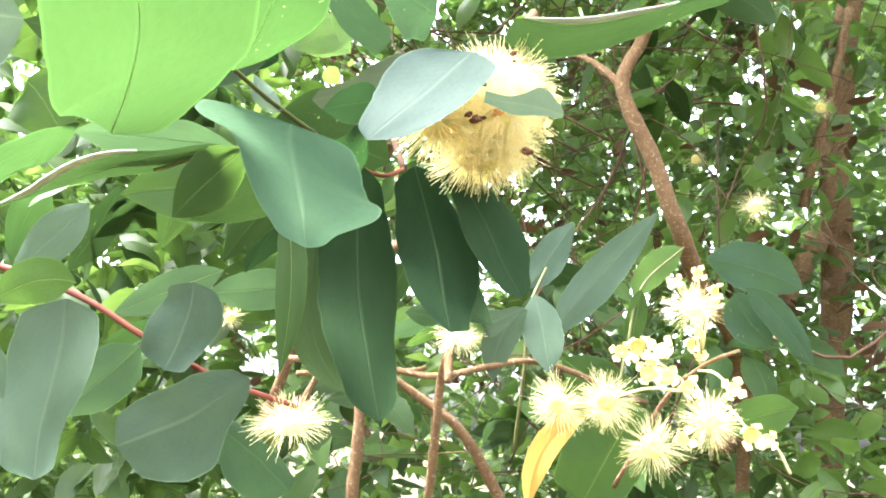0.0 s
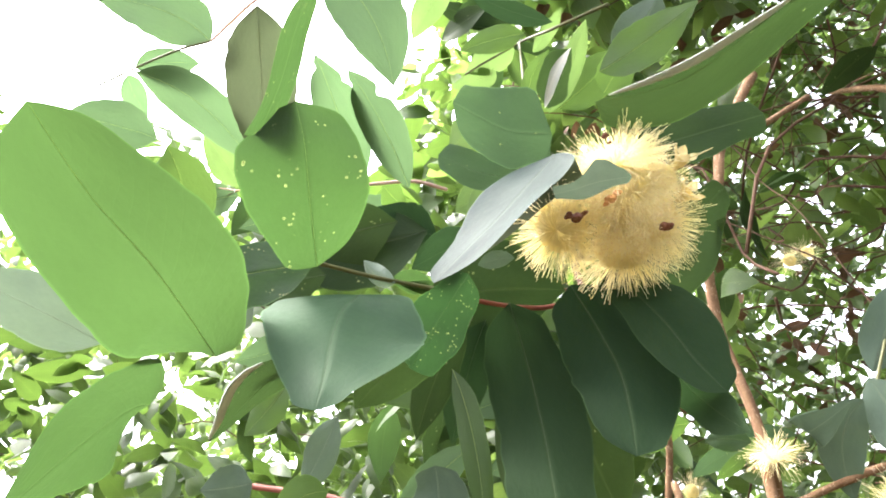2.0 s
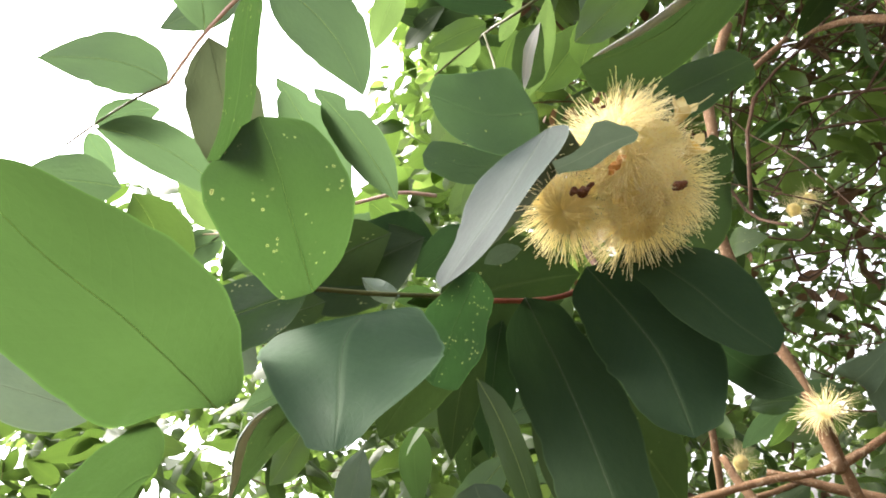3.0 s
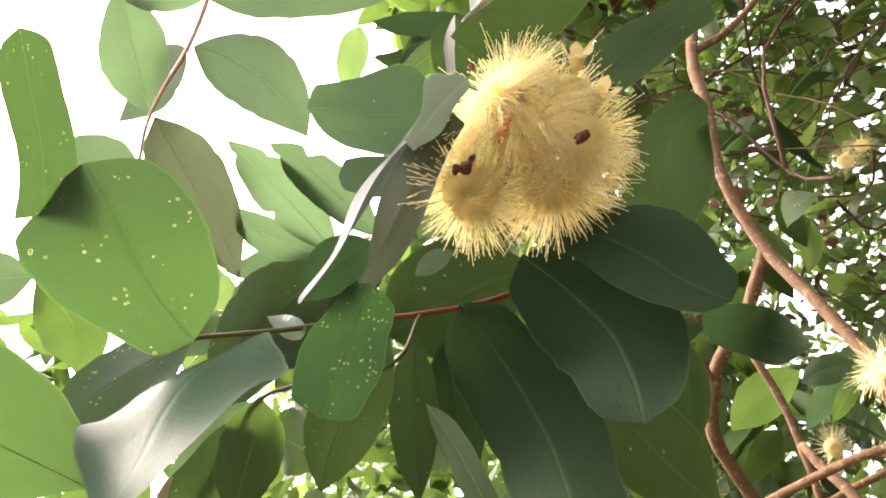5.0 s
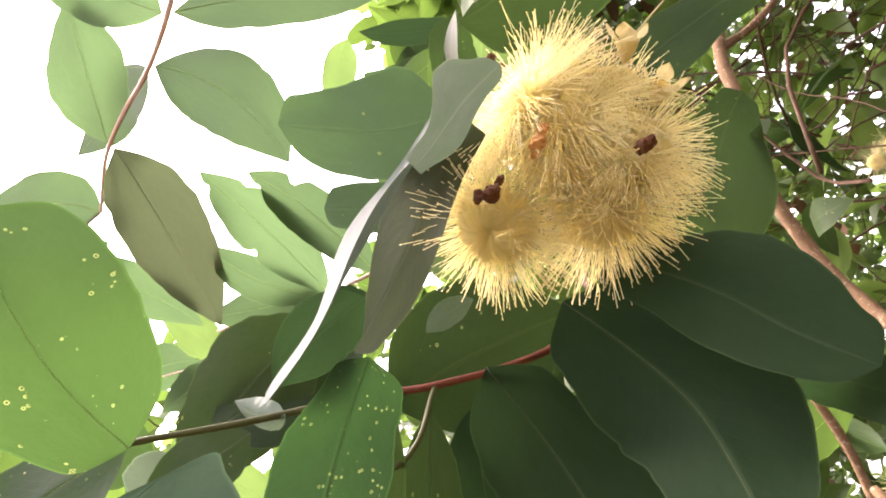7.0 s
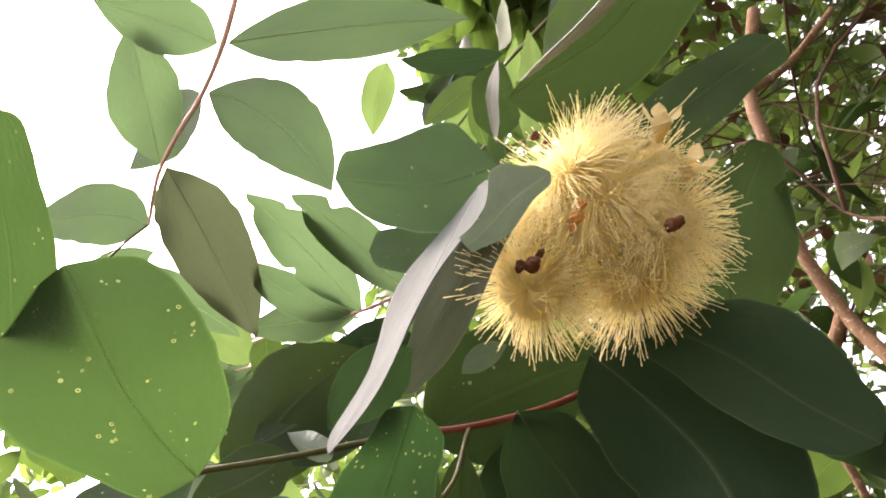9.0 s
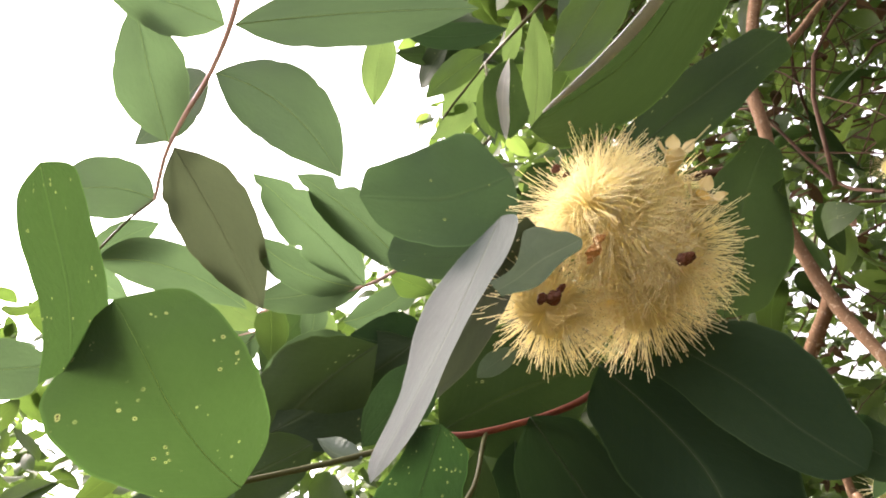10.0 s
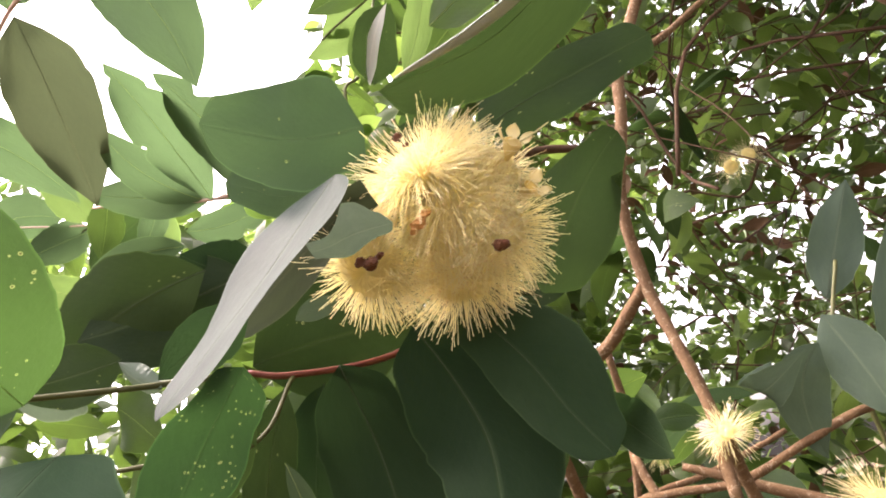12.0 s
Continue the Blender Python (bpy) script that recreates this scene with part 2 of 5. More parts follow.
def part(name, mesh, parent, at=None, label=""):
    """One mesh object under a thing or a part; at: the world place of the mesh's own origin."""
    ob = new(name, mesh)
    ob.parent = parent
    if at is not None:
        ob.location = Vector(at) - origin(parent)
    return tagged(ob, label) if label else ob


def outline(*knots):
    """Half-widths of a leaf along its length, smoothed, as 61 even steps."""
    s_at, w_at = zip(*knots)
    fine = np.interp(np.linspace(0, 1, 241), s_at, w_at)
    padded = np.concatenate([-fine[40:0:-1], fine, -fine[-2:-42:-1]])
    bell = np.exp(-0.5 * (np.arange(-40, 41) / 5.0) ** 2)
    smooth = np.convolve(padded, bell / bell.sum(), mode="same")[40:-40]
    return np.maximum(smooth[::4], 0.0) / smooth.max()


STD = outline((0.0, 0.0), (0.03, 0.14), (0.10, 0.46), (0.22, 0.82), (0.40, 1.0), (0.6, 0.96), (0.76, 0.74), (0.88, 0.42), (0.95, 0.18), (1.0, 0.0))
OVATE = outline((0.0, 0.0), (0.02, 0.25), (0.08, 0.62), (0.18, 0.90), (0.32, 1.0), (0.5, 0.98), (0.68, 0.82), (0.82, 0.58), (0.93, 0.28), (1.0, 0.0))


def tube_rings(points, radii, sides):
    """Vertices and faces of a tapered tube along points."""
    pts = [Vector(p) for p in points]
    verts, faces = [], []
    along = (pts[1] - pts[0]).normalized()
    side = along.orthogonal().normalized()
    for i, p in enumerate(pts):
        along = (pts[min(i + 1, len(pts) - 1)] - pts[max(i - 1, 0)]).normalized()
        side = (side - along * side.dot(along)).normalized()
        up = along.cross(side)
        for k in range(sides):
            a = 2 * math.pi * k / sides
            verts.append(p + (side * math.cos(a) + up * math.sin(a)) * radii[i])
    for i in range(len(pts) - 1):
        for k in range(sides):
            a, b = i * sides + k, i * sides + (k + 1) % sides
            faces.append((a, b, b + sides, a + sides))
    faces.append(tuple(range(sides))[::-1])
    faces.append(tuple(range((len(pts) - 1) * sides, len(pts) * sides)))
    return verts, faces


def smooth_line(points, steps=6):
    """A Catmull-Rom line through the points."""
    p = [Vector(q) for q in points]
    p = [p[0] * 2 - p[1]] + p + [p[-1] * 2 - p[-2]]
    line = []
    for i in range(1, len(p) - 2):
        for k in range(steps):
            t = k / steps
            line.append(0.5 * (2 * p[i] + (p[i + 1] - p[i - 1]) * t + (2 * p[i - 1] - 5 * p[i] + 4 * p[i + 1] - p[i + 2]) * t * t
                               + (3 * p[i] - p[i - 1] - 3 * p[i + 1] + p[i + 2]) * t ** 3))
    return line + [p[-2]]


def limb(parent, points, r0, r1, material, sides=10, name="stem", knots=0.12, label=""):
    """A stem or branch as a tapered, slightly knotty tube along the given way."""
    line = smooth_line(points, 7)
    n = len(line)
    radii = [(r0 + (r1 - r0) * i / (n - 1)) * (1 + knots * noise.noise(line[i] * 45 + Vector((r0 * 900, 0, 0)))) for i in range(n)]
    line = [q + noise.noise_vector(q * 30) * r0 * knots * 2 for q in line]
    base = Vector(points[0])
    verts, faces = tube_rings([q - base for q in line], radii, sides)
    return part(name, as_mesh(name, verts, faces, material), parent, base, label)


LEAF_COUNT = [0]


def blade_grid(base, mid, tip, edge, profile, rows, cols, fold, wave, curl, seed, bites=()):
    """Vertices, faces and UVs of a leaf blade relative to its base, and its midrib line. The blade's midrib runs from base through mid to tip;
    edge is the rim beside mid."""
    rng = random.Random(seed)
    ph1, ph2, ph3 = rng.uniform(0, 6.3), rng.uniform(0, 6.3), rng.uniform(0, 6.3)
    b, m, t, e = (Vector(q) for q in (base, mid, tip, edge))
    ctrl = m * 2 - (b + t) * 0.5
    half = (e - m).length
    verts, uvs, rib = [], [], []
    for i in range(rows + 1):
        s = i / rows
        p = b * (1 - s) ** 2 + ctrl * 2 * s * (1 - s) + t * s * s
        tan = ((ctrl - b) * (1 - s) + (t - ctrl) * s).normalized()
        across = e - m
        across = (across - tan * across.dot(tan)).normalized()
        up = tan.cross(across)
        w = half * float(np.interp(s * 60, np.arange(61), profile))
        rib.append(p - b)
        for j in range(cols + 1):
            x = 2 * j / cols - 1
            rag = 1 + 0.014 * math.sin(s * 13 + ph1 + (3 if x > 0 else 0)) + 0.008 * math.sin(s * 43 + ph2 * (1 if x > 0 else 2))
            rag -= 0.10 * max(0.0, noise.noise(Vector((s * 15, ph1 + (4 if x > 0 else 0), ph2))) - 0.18)
            for at, flank, depth, size in bites:  # chewed or torn notches in the rim
                if flank * x > 0:
                    rag -= depth * math.exp(-((s - at) / size) ** 2)
            lift = half * (fold * abs(x) - curl * x * x + wave * abs(x) ** 1.5 * math.sin(s * 8.5 + ph3 + (1.7 if x > 0 else 0)))
            q = p + across * (x * w * rag) + up * lift * min(1.0, w / half * 1.3)
            verts.append(q - b)
            uvs.append((0.5 + 0.5 * x, s))
    c = cols + 1
    faces = [(i * c + j, i * c + j + 1, (i + 1) * c + j + 1, (i + 1) * c + j) for i in range(rows) for j in range(cols)]
    return verts, faces, uvs, rib


def leaf(parent, base, mid, tip, edge, material, profile=STD, fold=0.12, wave=0.09, curl=0.10, label="", rib=True, bites=()):
    """A single leaf of a twig: its blade, and the raised midrib with the leaf stalk as a part of the blade."""
    LEAF_COUNT[0] += 1
    verts, faces, uvs, line = blade_grid(base, mid, tip, edge, profile, 48, 12, fold, wave, curl, LEAF_COUNT[0], bites)
    blade = part("leaf", as_mesh("leaf", verts, faces, material, uvs), parent, base, label)
    if rib:
        size = (Vector(tip) - Vector(base)).length
        radii = [size * (0.0018 * (1 - 0.85 * i / (len(line) - 1))) for i in range(len(line))]
        v, f = tube_rings(line, radii, 6)
        part("midrib", as_mesh("midrib", v, f, RIB_BROWN if material in (LEAF_SPOTTED, LEAF_PALE, LEAF_MID) else RIB), blade, base)
    return blade


WIDTH_AT = (0.06, 0.20, 0.34, 0.48, 0.62, 0.76, 0.88, 0.96)


def side_profile(widths, cut):
    """Half-widths of one side of a leaf in metres, as 121 even steps; cut: whether the base and the tip end bluntly, torn off."""
    ends = [widths[0] * (1.0 if cut[0] else 0.0), widths[-1] * (1.0 if cut[1] else 0.0)]
    fine = np.interp(np.linspace(0, 1, 121), (0.0, *WIDTH_AT, 1.0), (ends[0], *widths, ends[1])) / 1000
    padded = np.concatenate([2 * fine[0] - fine[12:0:-1], fine, 2 * fine[-1] - fine[-2:-14:-1]])
    bell = np.exp(-0.5 * (np.arange(-12, 13) / 3.5) ** 2)
    return np.maximum(np.convolve(padded, bell / bell.sum(), mode="same")[12:-12], 0.0)


def shaped_leaf(parent, line, across, left, right, material, cut=(0, 0), fold=0.10, wave=0.09, curl=0.10, ragged=0.5, rib=True, rim=None, other=None, label=""):
    """A leaf with two unlike sides: line runs along its midrib, across points to the left side, left and right are
    half-widths in millimetres at WIDTH_AT; other: the way of the right side where the blade is folded along its midrib;
    rim: the stretch of the left side whose edge is rolled over and shows the upper face, painted pale for its sky
    reflection."""
    LEAF_COUNT[0] += 1
    rng = random.Random(LEAF_COUNT[0])
    ph = [rng.uniform(0, 6.3) for _ in range(6)]
    path = smooth_line(line, 16)
    base, n, cols = Vector(line[0]), len(path) - 1, 14
    sides = (side_profile(right, cut), side_profile(left, cut))
    half = (max(left) + max(right)) / 2000
    verts, uvs, mid, edge = [], [], [], []
    for i, p in enumerate(path):
        s = i / n
        tan = (path[min(i + 1, n)] - path[max(i - 1, 0)]).normalized()
        out = Vector(across)
        out = (out - tan * out.dot(tan)).normalized()
        up = tan.cross(out)
        ease = min(1.0, s / 0.3)
        back = Vector(across) if other is None else Vector(across) * (1 - ease) - Vector(other) * ease
        back = (back - tan * back.dot(tan)).normalized()
        mid.append(p - base)
        for j in range(cols + 1):
            x = 2 * j / cols - 1
            k = 1 if x > 0 else 0
            w = float(np.interp(s * 120, np.arange(121), sides[k]))
            chew = 0.010 * math.sin(s * 14 + ph[k]) + 0.007 * math.sin(s * 41 + ph[k + 2]) + 0.012 * ragged * noise.noise(Vector((s * 26, k * 9.0 + ph[0], 0.5)))
            chew -= 0.035 * ragged * max(0.0, noise.noise(Vector((s * 17, k * 5.0 + ph[1], 7.7))) - 0.12)
            lift = half * (fold * abs(x) - curl * x * x + wave * abs(x) ** 1.5 * math.sin(s * 8.5 + ph[4] + (1.7 if k else 0)))
            q = p + (out if k else back) * (x * w * (1 + chew)) + up * lift * min(1.0, w / half * 1.3)
            verts.append(q - base)
            uvs.append((0.5 + 0.5 * x, s))
        if rim and rim[0] <= s <= rim[1]:
            r = half * 0.26 * math.sin(math.pi * (s - rim[0]) / (rim[1] - rim[0])) ** 0.6
            q = verts[-1]
            edge.append((q + up * 0.0006, q - out * r * 0.45 - up * r * 0.25, q - out * r - up * r * 0.18))
    c = cols + 1
    faces = [(i * c + j, i * c + j + 1, (i + 1) * c + j + 1, (i + 1) * c + j) for i in range(n) for j in range(cols)]
    blade = part("leaf", as_mesh("leaf", verts, faces, material, uvs), parent, base, label)
    if rib:
        size = (path[-1] - path[0]).length
        v, f = tube_rings(mid, [size * 0.0016 * (1 - 0.85 * i / n) for i in range(n + 1)], 6)
        part("midrib", as_mesh("midrib", v, f, RIB_BROWN if material in (LEAF_SPOTTED, LEAF_PALE, LEAF_MID, LEAF_BROAD) else RIB), blade, base)
    if edge:
        v = [q for row in edge for q in row]
        f = [(3 * i + j, 3 * i + j + 1, 3 * i + j + 4, 3 * i + j + 3) for i in range(len(edge) - 1) for j in range(2)]
        part("rolled_edge", as_mesh("rolled_edge", v, f, LEAF_SKY_SHEEN, [(0.3, i / len(v)) for i in range(len(v))]), blade, base, "rolled leaf edge painted pale grey for its sky reflection")
    return blade


# ---- ground ----
def make_ground():
    bm = bmesh.new()
    bmesh.ops.create_grid(bm, x_segments=60, y_segments=60, size=1.0)
    for v in bm.verts:
        x, y = v.co.x, v.co.y
        v.co.x, v.co.y = 60 * x * abs(x) ** 1.5, 60 * y * abs(y) ** 1.5
        v.co.z = 0.05 * noise.noise(v.co * 0.8)
    me = bpy.data.meshes.new("ground")
    bm.to_mesh(me)
    bm.free()
    me.materials.append(SOIL)
    tagged(new("ground", me), "dark soil under the trees covered with leaf litter", "ground", kind="structure")


make_ground()

# ---- the flowering twig close to the camera ----
flower_twig = thing("leafy_twig", (-0.094, 0.328, 1.649), "reddish twig with broad leathery green leaves, some spotted", "twig")
limb(flower_twig, [(-0.094, 0.328, 1.649), (-0.083, 0.375, 1.650), (-0.070, 0.415, 1.651)], 0.0012, 0.0015, STEM_GREEN)
limb(flower_twig, [(-0.070, 0.415, 1.651), (-0.059, 0.432, 1.646), (-0.039, 0.481, 1.649), (-0.026, 0.520, 1.668)], 0.0014, 0.0017, STEM_RED)
limb(flower_twig, [(-0.059, 0.432, 1.646), (-0.06, 0.40, 1.615), (-0.089, 0.351, 1.616), (-0.13, 0.345, 1.600)], 0.0010, 0.0009, STEM_GREEN)
limb(flower_twig, [(-0.026, 0.520, 1.668), (-0.035, 0.542, 1.704), (0.002, 0.544, 1.717), (-0.014, 0.605, 1.757), (-0.038, 0.686, 1.819), (-0.027, 0.762, 1.847), (0.018, 0.802, 1.830)], 0.0025, 0.0042, BARK_DARK)
shaped_leaf(flower_twig, ((-0.126, 0.293, 1.598), (-0.106, 0.262, 1.605), (-0.089, 0.230, 1.614), (-0.081, 0.197, 1.629), (-0.071, 0.166, 1.648)), (0.93, 0.36, 0.05), (15.2, 22.9, 31.4, 37.2, 38.3, 34.0, 23.4, 13.2), (8.0, 22.0, 33.0, 35.4, 34.3, 29.1, 22.6, 18.0), LEAF_BROAD, other=(-0.54, -0.46, -0.71))
shaped_leaf(flower_twig, ((-0.092, 0.328, 1.646), (-0.078, 0.311, 1.653), (-0.066, 0.296, 1.665), (-0.058, 0.285, 1.684), (-0.056, 0.277, 1.705)), (0.51, 0.79, 0.35), (18.6, 26.1, 29.1, 31.2, 31.3, 29.7, 26.1, 20.0), (15.7, 19.8, 25.2, 31.1, 35.5, 35.3, 18.4, 14.4), LEAF_SPOTTED)
shaped_leaf(flower_twig, ((-0.069, 0.265, 1.685), (-0.059, 0.263, 1.693), (-0.046, 0.259, 1.704), (-0.031, 0.252, 1.716), (-0.015, 0.245, 1.725)), (0.33, -0.77, -0.54), (14.5, 13.5, 12.6, 12.9, 13.9, 14.3, 13.1, 11.0), (20.0, 20.0, 19.0, 18.0, 17.6, 17.0, 15.3, 12.0), LEAF_SPOTTED, cut=(1, 0), fold=0.0, wave=0.03, curl=0.0, rib=False)
leaf(flower_twig, (-0.096, 0.329, 1.649), (-0.120, 0.308, 1.645), (-0.145, 0.281, 1.635), (-0.125, 0.304, 1.663), LEAF_SPOTTED, STD)
shaped_leaf(flower_twig, ((-0.059, 0.322, 1.618), (-0.054, 0.304, 1.603), (-0.047, 0.290, 1.586), (-0.040, 0.278, 1.567), (-0.033, 0.265, 1.548)), (-0.80, -0.59, 0.10), (39.8, 39.8, 34.8, 29.4, 24.4, 18.4, 11.5, 10.2), (27.0, 34.4, 38.7, 38.8, 37.6, 31.1, 12.2, 8.4), LEAF_JADE, wave=0.14)
shaped_leaf(flower_twig, ((0.021, 0.400, 1.701), (0.009, 0.385, 1.680), (-0.003, 0.370, 1.659), (-0.015, 0.354, 1.639), (-0.026, 0.337, 1.618)), (-0.90, 0.27, 0.33), (28.6, 29.7, 29.8, 27.6, 23.0, 17.5, 13.0, 8.0), (20.0, 22.6, 24.0, 28.0, 27.0, 22.0, 15.0, 8.0), LEAF_FOLD, curl=0.16)
shaped_leaf(flower_twig, ((0.029, 0.367, 1.657), (0.039, 0.365, 1.654), (0.050, 0.363, 1.652), (0.060, 0.361, 1.649), (0.070, 0.360, 1.646)), (0.09, -0.64, 0.77), (3.5, 3.5, 3.6, 5.8, 10.8, 10.1, 5.0, 4.2), (2.9, 4.3, 6.0, 5.8, 4.5, 3.3, 2.9, 2.9), LEAF_GREY, cut=(1, 0), rib=False, wave=0.05)
shaped_leaf(flower_twig, ((-0.006, 0.465, 1.762), (-0.013, 0.445, 1.755), (-0.020, 0.424, 1.750), (-0.025, 0.402, 1.750), (-0.030, 0.380, 1.751)), (0.23, -0.18, 0.96), (27.9, 30.5, 29.9, 28.8, 26.5, 21.5, 15.7, 14.7), (20.0, 20.0, 21.8, 26.8, 25.4, 21.5, 16.1, 9.6), LEAF_GLOSS)
shaped_leaf(flower_twig, ((0.231, 0.507, 1.827), (0.187, 0.481, 1.797), (0.140, 0.459, 1.769), (0.087, 0.448, 1.746), (0.045, 0.411, 1.730)), (0.27, -0.96, 0.04), (9.4, 9.4, 8.6, 6.9, 13.1, 16.1, 11.5, 6.0), (22.1, 22.2, 23.4, 27.7, 32.1, 34.2, 25.4, 23.4), LEAF_OLIVE, curl=0.2, rim=(0.42, 0.97))
shaped_leaf(flower_twig, ((-0.007, 0.603, 1.681), (0.014, 0.612, 1.711), (0.033, 0.628, 1.741), (0.045, 0.654, 1.767), (0.056, 0.682, 1.790)), (-0.27, -0.69, 0.67), (19.5, 25.2, 27.2, 25.4, 19.7, 13.9, 12.5, 12.5), (25.1, 30.8, 35.2, 34.6, 31.4, 23.4, 15.0, 13.6), LEAF_OLIVE)
shaped_leaf(flower_twig, ((0.008, 0.565, 1.783), (0.034, 0.595, 1.801), (0.059, 0.625, 1.816), (0.082, 0.657, 1.832), (0.104, 0.690, 1.849)), (-0.22, -0.28, 0.94), (16.9, 16.9, 20.9, 22.3, 22.4, 20.7, 18.1, 17.7), (17.4, 21.3, 23.1, 23.7, 19.9, 16.7, 16.7, 16.7), LEAF_OLIVE)
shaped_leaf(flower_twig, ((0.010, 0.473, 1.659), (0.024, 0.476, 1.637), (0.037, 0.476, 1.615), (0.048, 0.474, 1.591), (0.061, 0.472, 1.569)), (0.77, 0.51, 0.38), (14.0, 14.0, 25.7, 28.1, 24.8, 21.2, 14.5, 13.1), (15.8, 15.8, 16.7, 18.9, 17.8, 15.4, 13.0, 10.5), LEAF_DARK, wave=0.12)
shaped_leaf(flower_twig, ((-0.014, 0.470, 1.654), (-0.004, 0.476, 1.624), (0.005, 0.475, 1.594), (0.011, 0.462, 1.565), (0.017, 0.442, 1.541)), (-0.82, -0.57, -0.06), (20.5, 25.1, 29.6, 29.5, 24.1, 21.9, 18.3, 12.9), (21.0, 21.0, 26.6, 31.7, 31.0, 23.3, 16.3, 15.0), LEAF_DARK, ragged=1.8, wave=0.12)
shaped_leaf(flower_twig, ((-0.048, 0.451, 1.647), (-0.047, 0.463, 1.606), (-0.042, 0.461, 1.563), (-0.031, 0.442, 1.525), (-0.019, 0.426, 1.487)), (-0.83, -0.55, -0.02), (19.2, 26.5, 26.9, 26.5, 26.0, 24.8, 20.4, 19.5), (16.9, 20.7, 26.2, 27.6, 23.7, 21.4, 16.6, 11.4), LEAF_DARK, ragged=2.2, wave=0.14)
shaped_leaf(flower_twig, ((-0.034, 0.383, 1.640), (-0.039, 0.375, 1.627), (-0.045, 0.368, 1.614), (-0.050, 0.361, 1.600), (-0.056, 0.355, 1.587)), (-0.24, -0.81, 0.53), (8.8, 10.0, 12.3, 15.9, 17.0, 16.6, 14.8, 14.4), (13.1, 15.5, 15.3, 16.9, 17.4, 15.1, 13.2, 12.9), LEAF_SPOTDARK, ragged=1.0)
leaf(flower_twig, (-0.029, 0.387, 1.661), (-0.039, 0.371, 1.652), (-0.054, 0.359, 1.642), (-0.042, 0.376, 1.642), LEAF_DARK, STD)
leaf(flower_twig, (-0.076, 0.488, 1.613), (-0.077, 0.496, 1.548), (-0.048, 0.492, 1.503), (-0.093, 0.495, 1.548), LEAF_OLIVE, STD)
leaf(flower_twig, (-0.090, 0.444, 1.613), (-0.082, 0.448, 1.567), (-0.085, 0.455, 1.510), (-0.073, 0.448, 1.571), LEAF_MID, STD)
leaf(flower_twig, (-0.116, 0.468, 1.730), (-0.169, 0.444, 1.725), (-0.218, 0.419, 1.725), (-0.168, 0.438, 1.756), LEAF_OLIVE, STD)
leaf(flower_twig, (-0.117, 0.482, 1.731), (-0.133, 0.464, 1.738), (-0.145, 0.445, 1.752), (-0.122, 0.462, 1.754), LEAF_DARK, STD)
shaped_leaf(flower_twig, ((-0.102, 0.347, 1.615), (-0.125, 0.347, 1.609), (-0.149, 0.349, 1.603), (-0.182, 0.355, 1.593), (-0.215, 0.361, 1.582)), (0.37, -0.93, -0.05), (10.0, 17.0, 22.0, 23.0, 20.0, 14.0, 8.0, 4.0), (9.0, 15.0, 20.0, 21.0, 18.0, 12.0, 7.0, 4.0), LEAF_OLIVE, fold=0.03, curl=0.04, rim=(0.3, 0.98))
leaf(flower_twig, (-0.141, 0.270, 1.574), (-0.140, 0.249, 1.561), (-0.146, 0.213, 1.522), (-0.122, 0.225, 1.564), LEAF_BROAD, OVATE)
leaf(flower_twig, (-0.244, 0.303, 1.639), (-0.268, 0.273, 1.660), (-0.298, 0.238, 1.683), (-0.278, 0.276, 1.643), LEAF_GREY, STD)
leaf(flower_twig, (-0.183, 0.293, 1.747), (-0.189, 0.312, 1.720), (-0.204, 0.316, 1.701), (-0.177, 0.327, 1.715), LEAF_MID, STD)
leaf(flower_twig, (-0.200, 0.297, 1.762), (-0.217, 0.276, 1.770), (-0.237, 0.254, 1.775), (-0.228, 0.276, 1.758), LEAF_PALE, STD)
leaf(flower_twig, (-0.088, 0.351, 1.616), (-0.104, 0.349, 1.597), (-0.116, 0.342, 1.576), (-0.096, 0.360, 1.592), LEAF_MID, STD)
leaf(flower_twig, (-0.095, 0.355, 1.618), (-0.136, 0.352, 1.619), (-0.172, 0.342, 1.617), (-0.139, 0.358, 1.609), LEAF_PALE, STD)
leaf(flower_twig, (-0.109, 0.452, 1.669), (-0.073, 0.479, 1.672), (-0.035, 0.510, 1.669), (-0.093, 0.485, 1.644), LEAF_OLIVE, STD)
leaf(flower_twig, (-0.074, 0.439, 1.645), (-0.103, 0.444, 1.611), (-0.127, 0.451, 1.577), (-0.095, 0.453, 1.606), LEAF_OLIVE, STD)
leaf(flower_twig, (-0.058, 0.547, 1.599), (-0.061, 0.571, 1.565), (-0.060, 0.604, 1.524), (-0.039, 0.584, 1.571), LEAF_OLIVE, STD)
leaf(flower_twig, (-0.022, 0.590, 1.618), (-0.037, 0.601, 1.589), (-0.059, 0.606, 1.561), (-0.030, 0.610, 1.584), LEAF_OLIVE, STD)
shaped_leaf(flower_twig, ((-0.036, 0.459, 1.736), (-0.046, 0.451, 1.739), (-0.056, 0.443, 1.743), (-0.065, 0.435, 1.750), (-0.074, 0.427, 1.757)), (0.58, -0.13, 0.81), (9.0, 9.0, 11.5, 12.4, 12.6, 11.9, 10.4, 10.2), (12.4, 12.4, 11.8, 11.6, 11.4, 10.1, 9.1, 6.6), LEAF_GLOSS)
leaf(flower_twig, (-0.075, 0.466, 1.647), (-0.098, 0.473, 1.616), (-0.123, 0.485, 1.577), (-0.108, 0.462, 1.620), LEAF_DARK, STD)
leaf(flower_twig, (-0.080, 0.378, 1.648), (-0.090, 0.373, 1.655), (-0.095, 0.369, 1.665), (-0.093, 0.374, 1.650), LEAF_GREY, STD, curl=0.8, rib=False)
